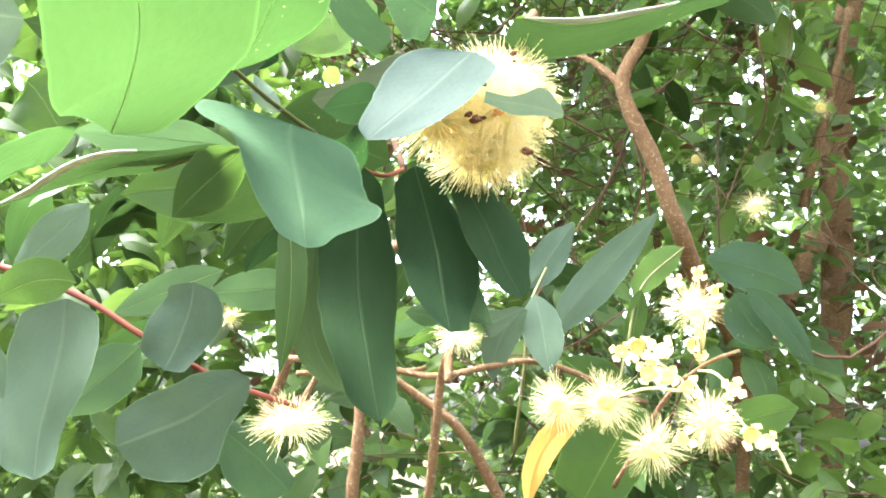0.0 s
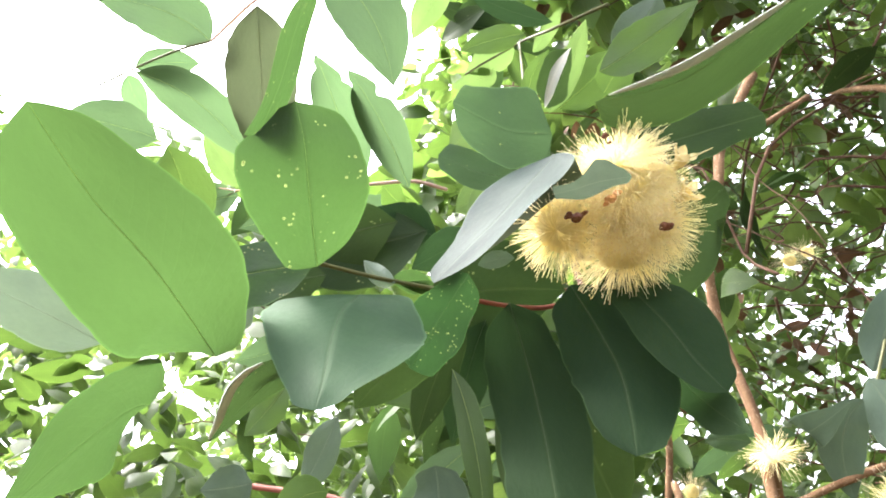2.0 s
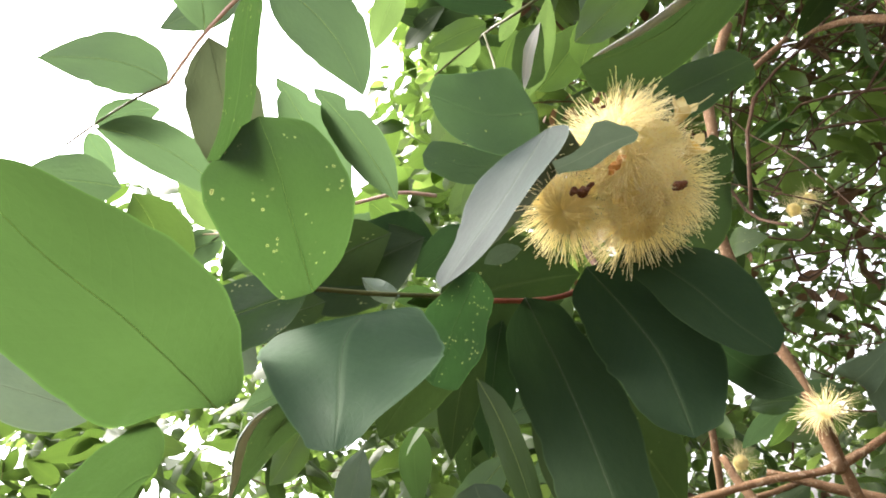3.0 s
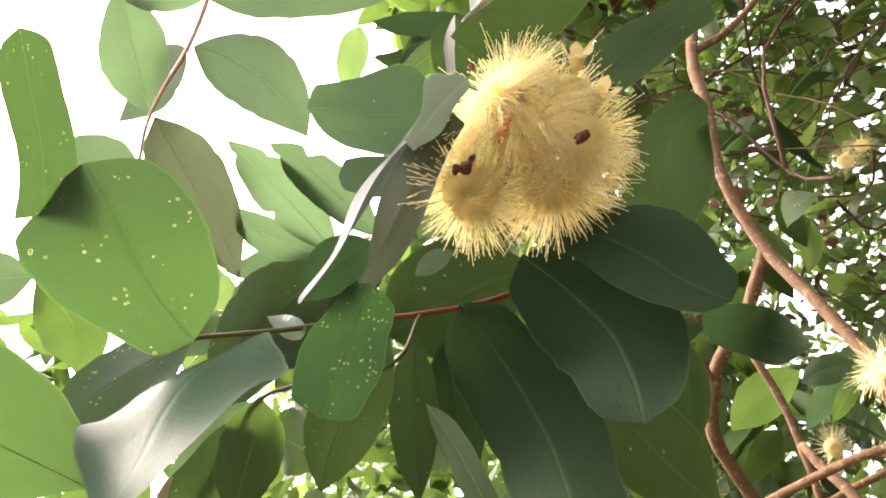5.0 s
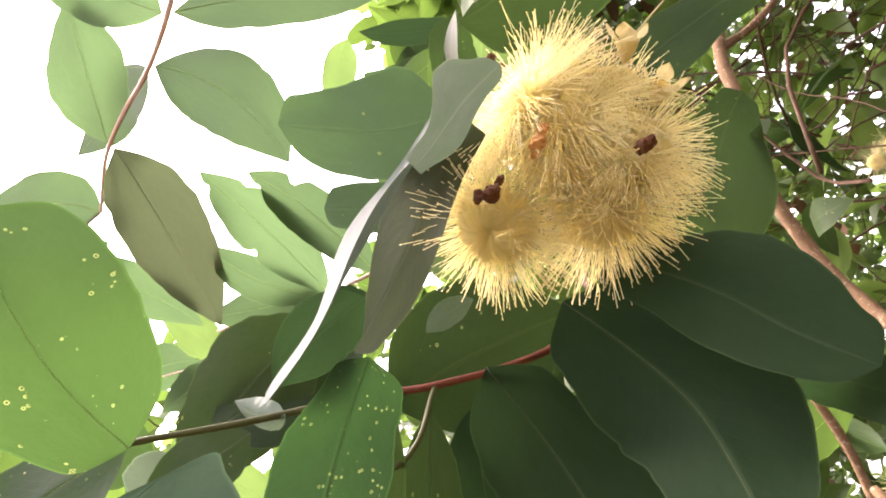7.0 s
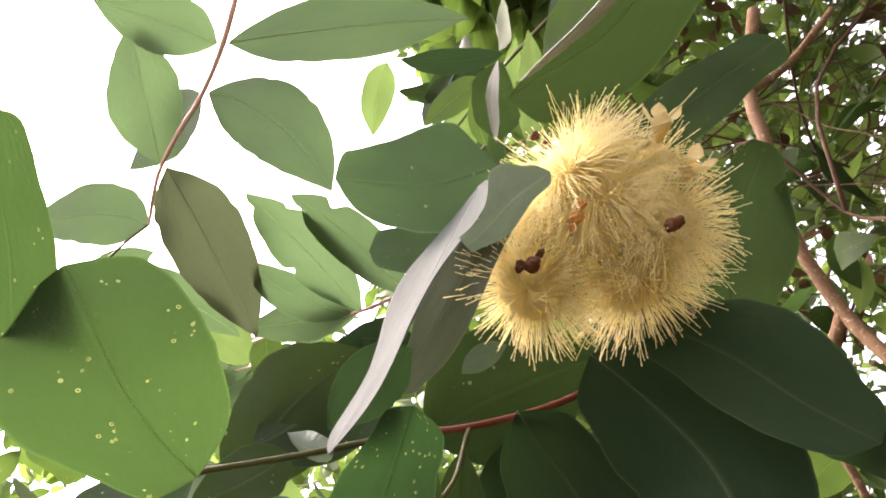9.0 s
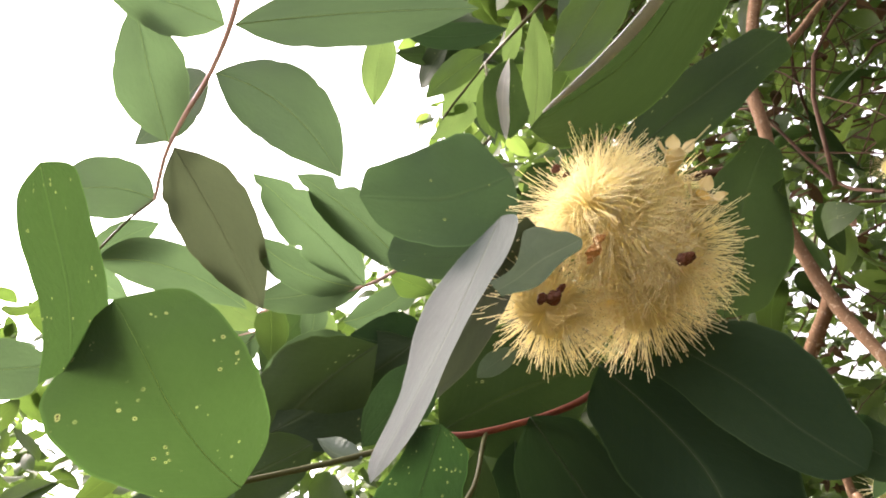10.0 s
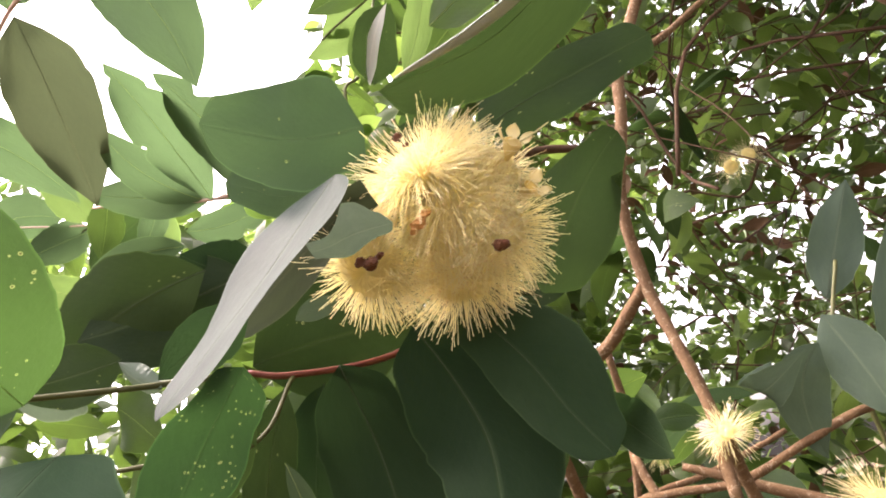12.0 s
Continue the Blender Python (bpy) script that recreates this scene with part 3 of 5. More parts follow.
shaped_leaf(flower_twig, ((0.030, 0.406, 1.689), (0.004, 0.410, 1.689), (-0.022, 0.413, 1.685), (-0.048, 0.413, 1.678), (-0.073, 0.412, 1.671)), (-0.21, -0.37, 0.90), (6.6, 10.2, 15.7, 17.9, 13.6, 7.2, 5.5, 5.5), (6.4, 8.0, 10.4, 12.3, 12.5, 11.5, 8.6, 8.0), LEAF_DULL, cut=(1, 0))
leaf(flower_twig, (-0.064, 0.445, 1.676), (-0.053, 0.452, 1.679), (-0.044, 0.459, 1.679), (-0.055, 0.454, 1.674), LEAF_SHEEN, STD)
leaf(flower_twig, (-0.283, 0.449, 1.736), (-0.325, 0.444, 1.738), (-0.366, 0.439, 1.741), (-0.312, 0.417, 1.765), LEAF_GREY, STD, rib=False)
leaf(flower_twig, (-0.049, 0.398, 1.626), (-0.093, 0.394, 1.608), (-0.129, 0.396, 1.589), (-0.086, 0.407, 1.598), LEAF_OLIVE, STD)
leaf(flower_twig, (-0.169, 0.416, 1.695), (-0.203, 0.403, 1.697), (-0.240, 0.387, 1.701), (-0.190, 0.403, 1.709), LEAF_OLIVE, STD)
leaf(flower_twig, (-0.128, 0.448, 1.734), (-0.193, 0.430, 1.731), (-0.259, 0.421, 1.716), (-0.188, 0.447, 1.704), LEAF_OLIVE, STD)

# ---- the sprigs overhead ----
sky_sprig = thing("leafy_sprig", (-0.106, 0.428, 2.060), "overhanging sprig with paired green leaves lit from behind by the sky", "twig")
limb(sky_sprig, [(-0.084, 0.424, 2.070), (-0.140, 0.422, 2.030), (-0.185, 0.421, 2.019), (-0.248, 0.409, 1.998), (-0.338, 0.431, 2.019)], 0.0023, 0.0015, STEM_PINK)
limb(sky_sprig, [(-0.338, 0.431, 2.019), (-0.371, 0.415, 2.015), (-0.414, 0.396, 2.003), (-0.455, 0.383, 1.995)], 0.0014, 0.001, STEM_GREEN)
leaf(sky_sprig, (-0.246, 0.408, 1.997), (-0.215, 0.387, 2.038), (-0.182, 0.369, 2.083), (-0.196, 0.409, 2.028), LEAF_PALE, STD)
leaf(sky_sprig, (-0.180, 0.423, 2.016), (-0.153, 0.458, 1.961), (-0.153, 0.488, 1.895), (-0.128, 0.476, 1.965), LEAF_PALE, STD)
leaf(sky_sprig, (-0.247, 0.412, 1.995), (-0.301, 0.467, 1.967), (-0.362, 0.529, 1.918), (-0.272, 0.487, 1.971), LEAF_DULL, STD)
leaf(sky_sprig, (-0.339, 0.431, 2.018), (-0.370, 0.397, 2.054), (-0.437, 0.351, 2.086), (-0.353, 0.394, 2.078), LEAF_PALE, STD)
leaf(sky_sprig, (-0.140, 0.424, 2.028), (-0.070, 0.474, 1.980), (-0.004, 0.525, 1.929), (-0.085, 0.477, 1.961), LEAF_PALE, STD)
leaf(sky_sprig, (-0.144, 0.419, 2.030), (-0.159, 0.382, 2.061), (-0.179, 0.341, 2.093), (-0.169, 0.391, 2.039), LEAF_PALE, STD)
leaf(sky_sprig, (-0.414, 0.398, 2.000), (-0.381, 0.456, 1.974), (-0.367, 0.516, 1.921), (-0.363, 0.459, 1.991), LEAF_PALE, STD)
leaf(sky_sprig, (-0.413, 0.396, 2.004), (-0.401, 0.423, 2.021), (-0.387, 0.455, 2.033), (-0.396, 0.417, 2.035), LEAF_PALE, STD)
leaf(sky_sprig, (-0.421, 0.394, 1.998), (-0.437, 0.413, 1.992), (-0.449, 0.439, 1.983), (-0.447, 0.411, 1.983), LEAF_PALE, STD)
leaf(sky_sprig, (-0.186, 0.421, 2.021), (-0.243, 0.420, 2.042), (-0.314, 0.409, 2.059), (-0.247, 0.430, 2.023), LEAF_PALE, STD)
mid_sprig = thing("leafy_sprig", (-0.253, 0.666, 1.919), "sprig of yellow-green leaves with chewed edges on a reddish stem", "twig")
limb(mid_sprig, [(-0.262, 0.730, 1.942), (-0.263, 0.669, 1.926), (-0.278, 0.624, 1.910), (-0.281, 0.588, 1.894), (-0.334, 0.562, 1.913), (-0.385, 0.538, 1.931)], 0.0024, 0.0012, STEM_PINK)
limb(mid_sprig, [(-0.281, 0.588, 1.894), (-0.418, 0.624, 1.961), (-0.485, 0.594, 1.974), (-0.590, 0.542, 2.015)], 0.0013, 0.0009, STEM_PINK, 8)
limb(mid_sprig, [(-0.485, 0.594, 1.974), (-0.627, 0.585, 1.981), (-0.589, 0.537, 1.966), (-0.683, 0.547, 1.919)], 0.0011, 0.0008, STEM_GREEN, 8)
limb(mid_sprig, [(-0.638, 0.589, 1.985), (-0.664, 0.624, 1.970), (-0.689, 0.660, 1.957)], 0.0010, 0.0008, STEM_GREEN, 8)
leaf(mid_sprig, (-0.280, 0.590, 1.893), (-0.247, 0.522, 1.927), (-0.224, 0.463, 1.957), (-0.227, 0.536, 1.929), LEAF_PALE, STD, bites=((0.45, -1, 0.3, 0.03), (0.75, 1, 0.22, 0.03), (0.9, -1, 0.5, 0.03)))
leaf(mid_sprig, (-0.217, 0.589, 1.861), (-0.212, 0.543, 1.916), (-0.215, 0.499, 1.956), (-0.194, 0.553, 1.922), LEAF_PALE, STD, bites=((0.7, 1, 0.45, 0.05), (0.88, -1, 0.4, 0.04)))
leaf(mid_sprig, (-0.285, 0.584, 1.895), (-0.303, 0.537, 1.924), (-0.309, 0.504, 1.965), (-0.288, 0.543, 1.933), LEAF_PALE, STD)
leaf(mid_sprig, (-0.281, 0.588, 1.894), (-0.324, 0.557, 1.912), (-0.371, 0.520, 1.933), (-0.336, 0.556, 1.897), LEAF_PALE, STD)
leaf(mid_sprig, (-0.278, 0.624, 1.909), (-0.285, 0.648, 1.908), (-0.286, 0.683, 1.898), (-0.294, 0.650, 1.894), LEAF_MID, STD)
leaf(mid_sprig, (-0.368, 0.623, 1.912), (-0.332, 0.653, 1.909), (-0.289, 0.679, 1.921), (-0.342, 0.655, 1.894), LEAF_PALE, STD, bites=((0.6, 1, 0.35, 0.04), (0.85, 1, 0.5, 0.04)))
leaf(mid_sprig, (-0.346, 0.585, 1.929), (-0.365, 0.584, 1.908), (-0.384, 0.583, 1.887), (-0.357, 0.594, 1.903), LEAF_PALE, STD)
leaf(mid_sprig, (-0.395, 0.560, 1.952), (-0.410, 0.564, 1.928), (-0.431, 0.566, 1.900), (-0.399, 0.577, 1.922), LEAF_MID, STD)
leaf(mid_sprig, (-0.338, 0.598, 1.876), (-0.373, 0.568, 1.879), (-0.415, 0.540, 1.872), (-0.383, 0.568, 1.867), LEAF_PALE, STD)
leaf(mid_sprig, (-0.474, 0.589, 1.971), (-0.477, 0.564, 2.000), (-0.484, 0.535, 2.032), (-0.458, 0.571, 2.009), LEAF_BRIGHT, STD)
leaf(mid_sprig, (-0.494, 0.601, 1.974), (-0.527, 0.580, 1.970), (-0.569, 0.555, 1.962), (-0.528, 0.593, 1.952), LEAF_PALE, STD)
leaf(mid_sprig, (-0.418, 0.615, 1.953), (-0.451, 0.601, 1.940), (-0.493, 0.592, 1.911), (-0.447, 0.617, 1.922), LEAF_BROAD, STD)
leaf(mid_sprig, (-0.458, 0.654, 1.997), (-0.473, 0.669, 1.963), (-0.505, 0.671, 1.930), (-0.457, 0.683, 1.960), LEAF_BRIGHT, STD)
leaf(mid_sprig, (-0.649, 0.593, 1.987), (-0.620, 0.640, 1.954), (-0.571, 0.684, 1.945), (-0.604, 0.638, 1.972), LEAF_BRIGHT, STD)
leaf(mid_sprig, (-0.592, 0.540, 2.017), (-0.561, 0.562, 2.018), (-0.534, 0.590, 2.007), (-0.545, 0.557, 2.039), LEAF_PALE, STD)
leaf(mid_sprig, (-0.570, 0.530, 1.956), (-0.608, 0.515, 1.938), (-0.654, 0.491, 1.925), (-0.603, 0.539, 1.912), LEAF_BROAD, STD)
leaf(mid_sprig, (-0.689, 0.660, 1.957), (-0.683, 0.695, 1.917), (-0.665, 0.740, 1.876), (-0.660, 0.698, 1.936), LEAF_BRIGHT, STD)
leaf(mid_sprig, (-0.683, 0.547, 1.920), (-0.647, 0.569, 1.926), (-0.612, 0.601, 1.918), (-0.636, 0.564, 1.943), LEAF_PALE, STD)
top_sprig = thing("leafy_sprig", (-0.070, 0.724, 2.117), "tangle of small bright and dark leaves above the blossom", "twig")
limb(top_sprig, [(-0.018, 0.737, 2.096), (-0.077, 0.705, 2.072), (-0.133, 0.729, 2.100), (-0.206, 0.712, 2.080)], 0.0022, 0.0012, STEM_GREEN)
limb(top_sprig, [(-0.133, 0.729, 2.100), (-0.071, 0.576, 1.893), (-0.072, 0.546, 1.855), (-0.082, 0.569, 1.785)], 0.0014, 0.0010, STEM_GREEN, 8)
leaf(top_sprig, (-0.184, 0.661, 2.185), (-0.212, 0.656, 2.158), (-0.243, 0.656, 2.120), (-0.198, 0.669, 2.154), LEAF_BRIGHT, STD)
leaf(top_sprig, (-0.070, 0.687, 2.064), (-0.107, 0.649, 2.078), (-0.134, 0.613, 2.099), (-0.115, 0.650, 2.067), LEAF_DARK, STD)
leaf(top_sprig, (-0.115, 0.707, 2.089), (-0.150, 0.693, 2.090), (-0.189, 0.678, 2.086), (-0.158, 0.696, 2.075), LEAF_MID, STD)
leaf(top_sprig, (-0.144, 0.738, 2.116), (-0.173, 0.727, 2.097), (-0.204, 0.712, 2.083), (-0.170, 0.740, 2.082), LEAF_BRIGHT, STD, bites=((0.6, 1, 0.4, 0.05),))
leaf(top_sprig, (-0.174, 0.735, 2.084), (-0.194, 0.726, 2.074), (-0.226, 0.705, 2.066), (-0.198, 0.731, 2.061), LEAF_BRIGHT, STD, bites=((0.5, -1, 0.4, 0.05),))
leaf(top_sprig, (-0.026, 0.516, 1.822), (-0.015, 0.515, 1.846), (0.001, 0.520, 1.869), (-0.011, 0.533, 1.846), LEAF_OLIVE, STD)
leaf(top_sprig, (-0.055, 0.547, 1.859), (-0.045, 0.541, 1.880), (-0.026, 0.543, 1.900), (-0.050, 0.536, 1.882), LEAF_MID, STD)
leaf(top_sprig, (-0.076, 0.639, 1.912), (-0.044, 0.638, 1.952), (-0.016, 0.632, 1.995), (-0.036, 0.647, 1.948), LEAF_BRIGHT, STD)
leaf(top_sprig, (-0.072, 0.660, 1.928), (-0.037, 0.672, 1.953), (0.001, 0.683, 1.981), (-0.031, 0.687, 1.938), LEAF_MID, STD)
leaf(top_sprig, (-0.130, 0.758, 2.102), (-0.107, 0.762, 2.124), (-0.082, 0.763, 2.153), (-0.113, 0.755, 2.127), LEAF_BRIGHT, STD)
leaf(top_sprig, (-0.013, 0.627, 1.897), (0.004, 0.628, 1.917), (0.036, 0.630, 1.953), (0.017, 0.640, 1.915), LEAF_MID, STD)
leaf(top_sprig, (-0.027, 0.513, 1.821), (-0.014, 0.509, 1.842), (0.004, 0.510, 1.862), (-0.010, 0.510, 1.839), LEAF_SKY_SHEEN, STD, rib=False)
leaf(top_sprig, (-0.065, 0.487, 1.792), (-0.069, 0.492, 1.776), (-0.078, 0.497, 1.755), (-0.052, 0.494, 1.772), LEAF_BRIGHT, STD)
leaf(top_sprig, (-0.074, 0.540, 1.788), (-0.101, 0.539, 1.783), (-0.125, 0.540, 1.771), (-0.101, 0.543, 1.769), LEAF_BRIGHT, STD)
leaf(top_sprig, (0.015, 0.532, 1.846), (0.052, 0.534, 1.854), (0.099, 0.534, 1.868), (0.052, 0.539, 1.836), LEAF_MID, STD)
leaf(top_sprig, (0.024, 0.576, 1.878), (0.044, 0.572, 1.898), (0.069, 0.567, 1.922), (0.064, 0.577, 1.888), LEAF_SHEEN, STD)
leaf(top_sprig, (-0.083, 0.569, 1.785), (-0.113, 0.558, 1.797), (-0.144, 0.554, 1.791), (-0.115, 0.564, 1.779), LEAF_BRIGHT, STD)
leaf(top_sprig, (-0.073, 0.546, 1.856), (-0.101, 0.539, 1.858), (-0.133, 0.538, 1.842), (-0.099, 0.532, 1.879), LEAF_BRIGHT, STD)
low_twig = thing("leafy_twig", (-0.334, 0.522, 1.582), "drooping twig with a red stem and dull grey-green hanging leaves", "twig")
limb(low_twig, [(-0.377, 0.503, 1.594), (-0.325, 0.523, 1.581), (-0.263, 0.535, 1.564), (-0.215, 0.548, 1.538), (-0.163, 0.572, 1.511), (-0.102, 0.605, 1.492)], 0.0028, 0.0022, STEM_RED)
shaped_leaf(low_twig, ((-0.256, 0.515, 1.557), (-0.256, 0.518, 1.525), (-0.259, 0.520, 1.494), (-0.263, 0.523, 1.464), (-0.262, 0.525, 1.433)), (-0.99, -0.08, 0.11), (28.8, 33.1, 36.4, 35.7, 34.1, 28.3, 22.5, 21.5), (21.6, 26.0, 25.9, 22.5, 16.2, 13.9, 13.3, 13.2), LEAF_SHEEN, ragged=0.8)
shaped_leaf(low_twig, ((-0.177, 0.540, 1.578), (-0.179, 0.545, 1.562), (-0.183, 0.548, 1.545), (-0.188, 0.550, 1.529), (-0.194, 0.551, 1.513)), (-0.95, -0.18, 0.26), (18.7, 18.7, 22.4, 25.3, 26.5, 25.2, 23.8, 20.9), (17.8, 23.9, 26.4, 24.5, 21.0, 17.5, 14.4, 13.8), LEAF_SHEEN, ragged=0.8)
shaped_leaf(low_twig, ((-0.118, 0.511, 1.509), (-0.135, 0.504, 1.495), (-0.153, 0.498, 1.481), (-0.173, 0.494, 1.471), (-0.193, 0.490, 1.461)), (-0.43, -0.37, 0.83), (11.8, 18.9, 23.8, 24.9, 24.6, 22.6, 19.8, 16.4), (9.1, 16.4, 23.4, 38.1, 39.3, 36.2, 29.6, 24.8), LEAF_SHEEN, ragged=0.8)
leaf(low_twig, (-0.253, 0.516, 1.628), (-0.278, 0.522, 1.602), (-0.308, 0.527, 1.575), (-0.268, 0.526, 1.590), LEAF_SHEEN, STD)
leaf(low_twig, (-0.253, 0.429, 1.569), (-0.274, 0.427, 1.569), (-0.302, 0.423, 1.571), (-0.274, 0.422, 1.584), LEAF_SHEEN, STD)
leaf(low_twig, (-0.271, 0.439, 1.529), (-0.262, 0.446, 1.509), (-0.250, 0.455, 1.486), (-0.250, 0.447, 1.512), LEAF_SHEEN, STD)
leaf(low_twig, (-0.172, 0.587, 1.597), (-0.214, 0.588, 1.578), (-0.260, 0.590, 1.555), (-0.216, 0.584, 1.592), LEAF_PALE, STD)
leaf(low_twig, (-0.235, 0.485, 1.564), (-0.262, 0.483, 1.563), (-0.289, 0.484, 1.547), (-0.260, 0.478, 1.578), LEAF_MID, STD)
leaf(low_twig, (-0.097, 0.603, 1.640), (-0.140, 0.601, 1.632), (-0.183, 0.597, 1.628), (-0.140, 0.605, 1.618), LEAF_PALE, STD)
leaf(low_twig, (-0.130, 0.694, 1.605), (-0.173, 0.691, 1.599), (-0.222, 0.688, 1.592), (-0.173, 0.697, 1.580), LEAF_PALE, STD)
leaf(low_twig, (-0.237, 0.599, 1.533), (-0.265, 0.605, 1.505), (-0.302, 0.610, 1.473), (-0.251, 0.611, 1.488), LEAF_PALE, STD)
shaped_leaf(low_twig, ((-0.170, 0.625, 1.471), (-0.155, 0.629, 1.461), (-0.140, 0.634, 1.450), (-0.126, 0.640, 1.437), (-0.113, 0.645, 1.424)), (0.67, -0.13, 0.73), (12.6, 12.6, 13.4, 14.5, 13.8, 12.4, 11.2, 11.0), (17.4, 22.6, 29.0, 31.3, 31.2, 30.8, 30.6, 30.6), LEAF_GLOSS)
leaf(low_twig, (0.136, 0.672, 1.500), (0.102, 0.683, 1.470), (0.092, 0.711, 1.414), (0.113, 0.680, 1.466), LEAF_YELLOW, STD, fold=0.35)
leaf(low_twig, (-0.339, 0.543, 1.682), (-0.367, 0.546, 1.664), (-0.404, 0.548, 1.645), (-0.367, 0.551, 1.646), LEAF_MID, STD)
leaf(low_twig, (-0.144, 0.572, 1.656), (-0.195, 0.566, 1.659), (-0.255, 0.562, 1.649), (-0.195, 0.574, 1.632), LEAF_MID, STD)
leaf(low_twig, (-0.207, 0.578, 1.683), (-0.217, 0.586, 1.655), (-0.231, 0.597, 1.613), (-0.202, 0.589, 1.651), LEAF_MID, STD)
leaf(low_twig, (-0.299, 0.487, 1.708), (-0.287, 0.492, 1.696), (-0.270, 0.503, 1.668), (-0.312, 0.492, 1.687), LEAF_MID, STD)
leaf(low_twig, (-0.106, 0.566, 1.688), (-0.140, 0.585, 1.685), (-0.185, 0.600, 1.690), (-0.140, 0.592, 1.662), LEAF_MID, STD)
right_twig = thing("leafy_twig", (0.124, 0.890, 1.534), "upright twig with narrow grey-green leaves beside the flower buds", "twig")
limb(right_twig, [(0.092, 0.909, 1.458), (0.098, 0.883, 1.545), (0.101, 0.881, 1.623), (0.124, 0.908, 1.683)], 0.0024, 0.0016, STEM_GREEN)
limb(right_twig, [(0.214, 0.977, 1.485), (0.239, 0.982, 1.582), (0.261, 0.987, 1.678), (0.328, 1.016, 1.746)], 0.0026, 0.0016, STEM_GREEN)
leaf(right_twig, (0.126, 0.883, 1.591), (0.189, 0.886, 1.673), (0.260, 0.889, 1.758), (0.209, 0.892, 1.660), LEAF_SHEEN, STD)
leaf(right_twig, (0.103, 0.914, 1.656), (0.130, 0.924, 1.701), (0.161, 0.933, 1.752), (0.148, 0.930, 1.688), LEAF_SHEEN, STD)
leaf(right_twig, (0.103, 0.836, 1.636), (0.114, 0.829, 1.591), (0.121, 0.823, 1.546), (0.136, 0.830, 1.598), LEAF_SHEEN, STD)
leaf(right_twig, (0.095, 0.820, 1.615), (0.067, 0.826, 1.584), (0.061, 0.841, 1.533), (0.083, 0.832, 1.573), LEAF_SHEEN, STD)
leaf(right_twig, (0.328, 1.016, 1.746), (0.286, 1.021, 1.712), (0.262, 1.031, 1.670), (0.301, 1.027, 1.697), LEAF_BRIGHT, STD)
leaf(right_twig, (0.258, 0.977, 1.676), (0.254, 0.989, 1.633), (0.247, 1.003, 1.583), (0.269, 0.991, 1.634), LEAF_MID, STD)
leaf(right_twig, (0.310, 0.871, 1.697), (0.376, 0.880, 1.690), (0.435, 0.893, 1.669), (0.376, 0.889, 1.661), LEAF_GLOSS, STD)
leaf(right_twig, (0.331, 0.835, 1.651), (0.349, 0.845, 1.622), (0.380, 0.856, 1.596), (0.331, 0.849, 1.603), LEAF_GLOSS, STD)
leaf(right_twig, (0.335, 0.813, 1.653), (0.378, 0.828, 1.620), (0.420, 0.846, 1.574), (0.390, 0.826, 1.632), LEAF_GLOSS, STD)
leaf(right_twig, (0.058, 0.817, 1.614), (0.045, 0.800, 1.593), (0.088, 0.799, 1.612), (0.057, 0.805, 1.582), LEAF_SHEEN, STD)
leaf(right_twig, (-0.059, 0.859, 1.605), (-0.036, 0.862, 1.603), (-0.006, 0.867, 1.597), (-0.036, 0.866, 1.590), LEAF_BRIGHT, STD)
leaf(right_twig, (0.417, 0.881, 1.528), (0.368, 0.879, 1.515), (0.330, 0.881, 1.496), (0.368, 0.887, 1.491), LEAF_MID, STD)
shaped_leaf(right_twig, ((0.215, 0.809, 1.519), (0.202, 0.816, 1.493), (0.188, 0.823, 1.466), (0.175, 0.829, 1.439), (0.162, 0.836, 1.412)), (-0.90, -0.21, 0.39), (32.7, 32.7, 41.4, 50.2, 51.2, 47.9, 44.3, 38.3), (21.5, 30.3, 39.4, 42.7, 45.2, 40.9, 34.3, 33.1), LEAF_MID)
leaf(right_twig, (0.179, 1.150, 1.594), (0.238, 1.166, 1.563), (0.307, 1.175, 1.556), (0.238, 1.156, 1.596), LEAF_MID, STD)
small_twig = thing("leafy_twig", (-0.008, 0.794, 1.553), "small side twig with glossy narrow leaves", "twig")
leaf(small_twig, (0.001, 0.779, 1.590), (-0.018, 0.775, 1.596), (-0.038, 0.773, 1.597), (-0.025, 0.775, 1.587), LEAF_BROAD, STD)
leaf(small_twig, (0.033, 0.827, 1.595), (0.005, 0.815, 1.604), (-0.026, 0.806, 1.604), (0.009, 0.814, 1.609), LEAF_GLOSS, STD)
leaf(small_twig, (-0.004, 0.780, 1.583), (-0.019, 0.774, 1.572), (-0.035, 0.769, 1.562), (-0.016, 0.779, 1.568), LEAF_MID, STD)
leaf(small_twig, (0.014, 0.557, 1.606), (0.019, 0.591, 1.591), (0.047, 0.569, 1.563), (0.004, 0.598, 1.585), LEAF_DARK, STD, fold=0.05, curl=0.0, wave=0.05)
leaf(small_twig, (-0.011, 0.811, 1.593), (-0.037, 0.798, 1.584), (-0.062, 0.790, 1.570), (-0.037, 0.805, 1.575), LEAF_GLOSS, STD)
leaf(small_twig, (-0.122, 1.039, 1.668), (-0.167, 1.010, 1.660), (-0.208, 0.992, 1.644), (-0.168, 1.026, 1.639), LEAF_MID, STD)
leaf(small_twig, (-0.003, 0.635, 1.729), (0.020, 0.651, 1.732), (0.054, 0.661, 1.752), (0.019, 0.660, 1.719), LEAF_MID, STD)

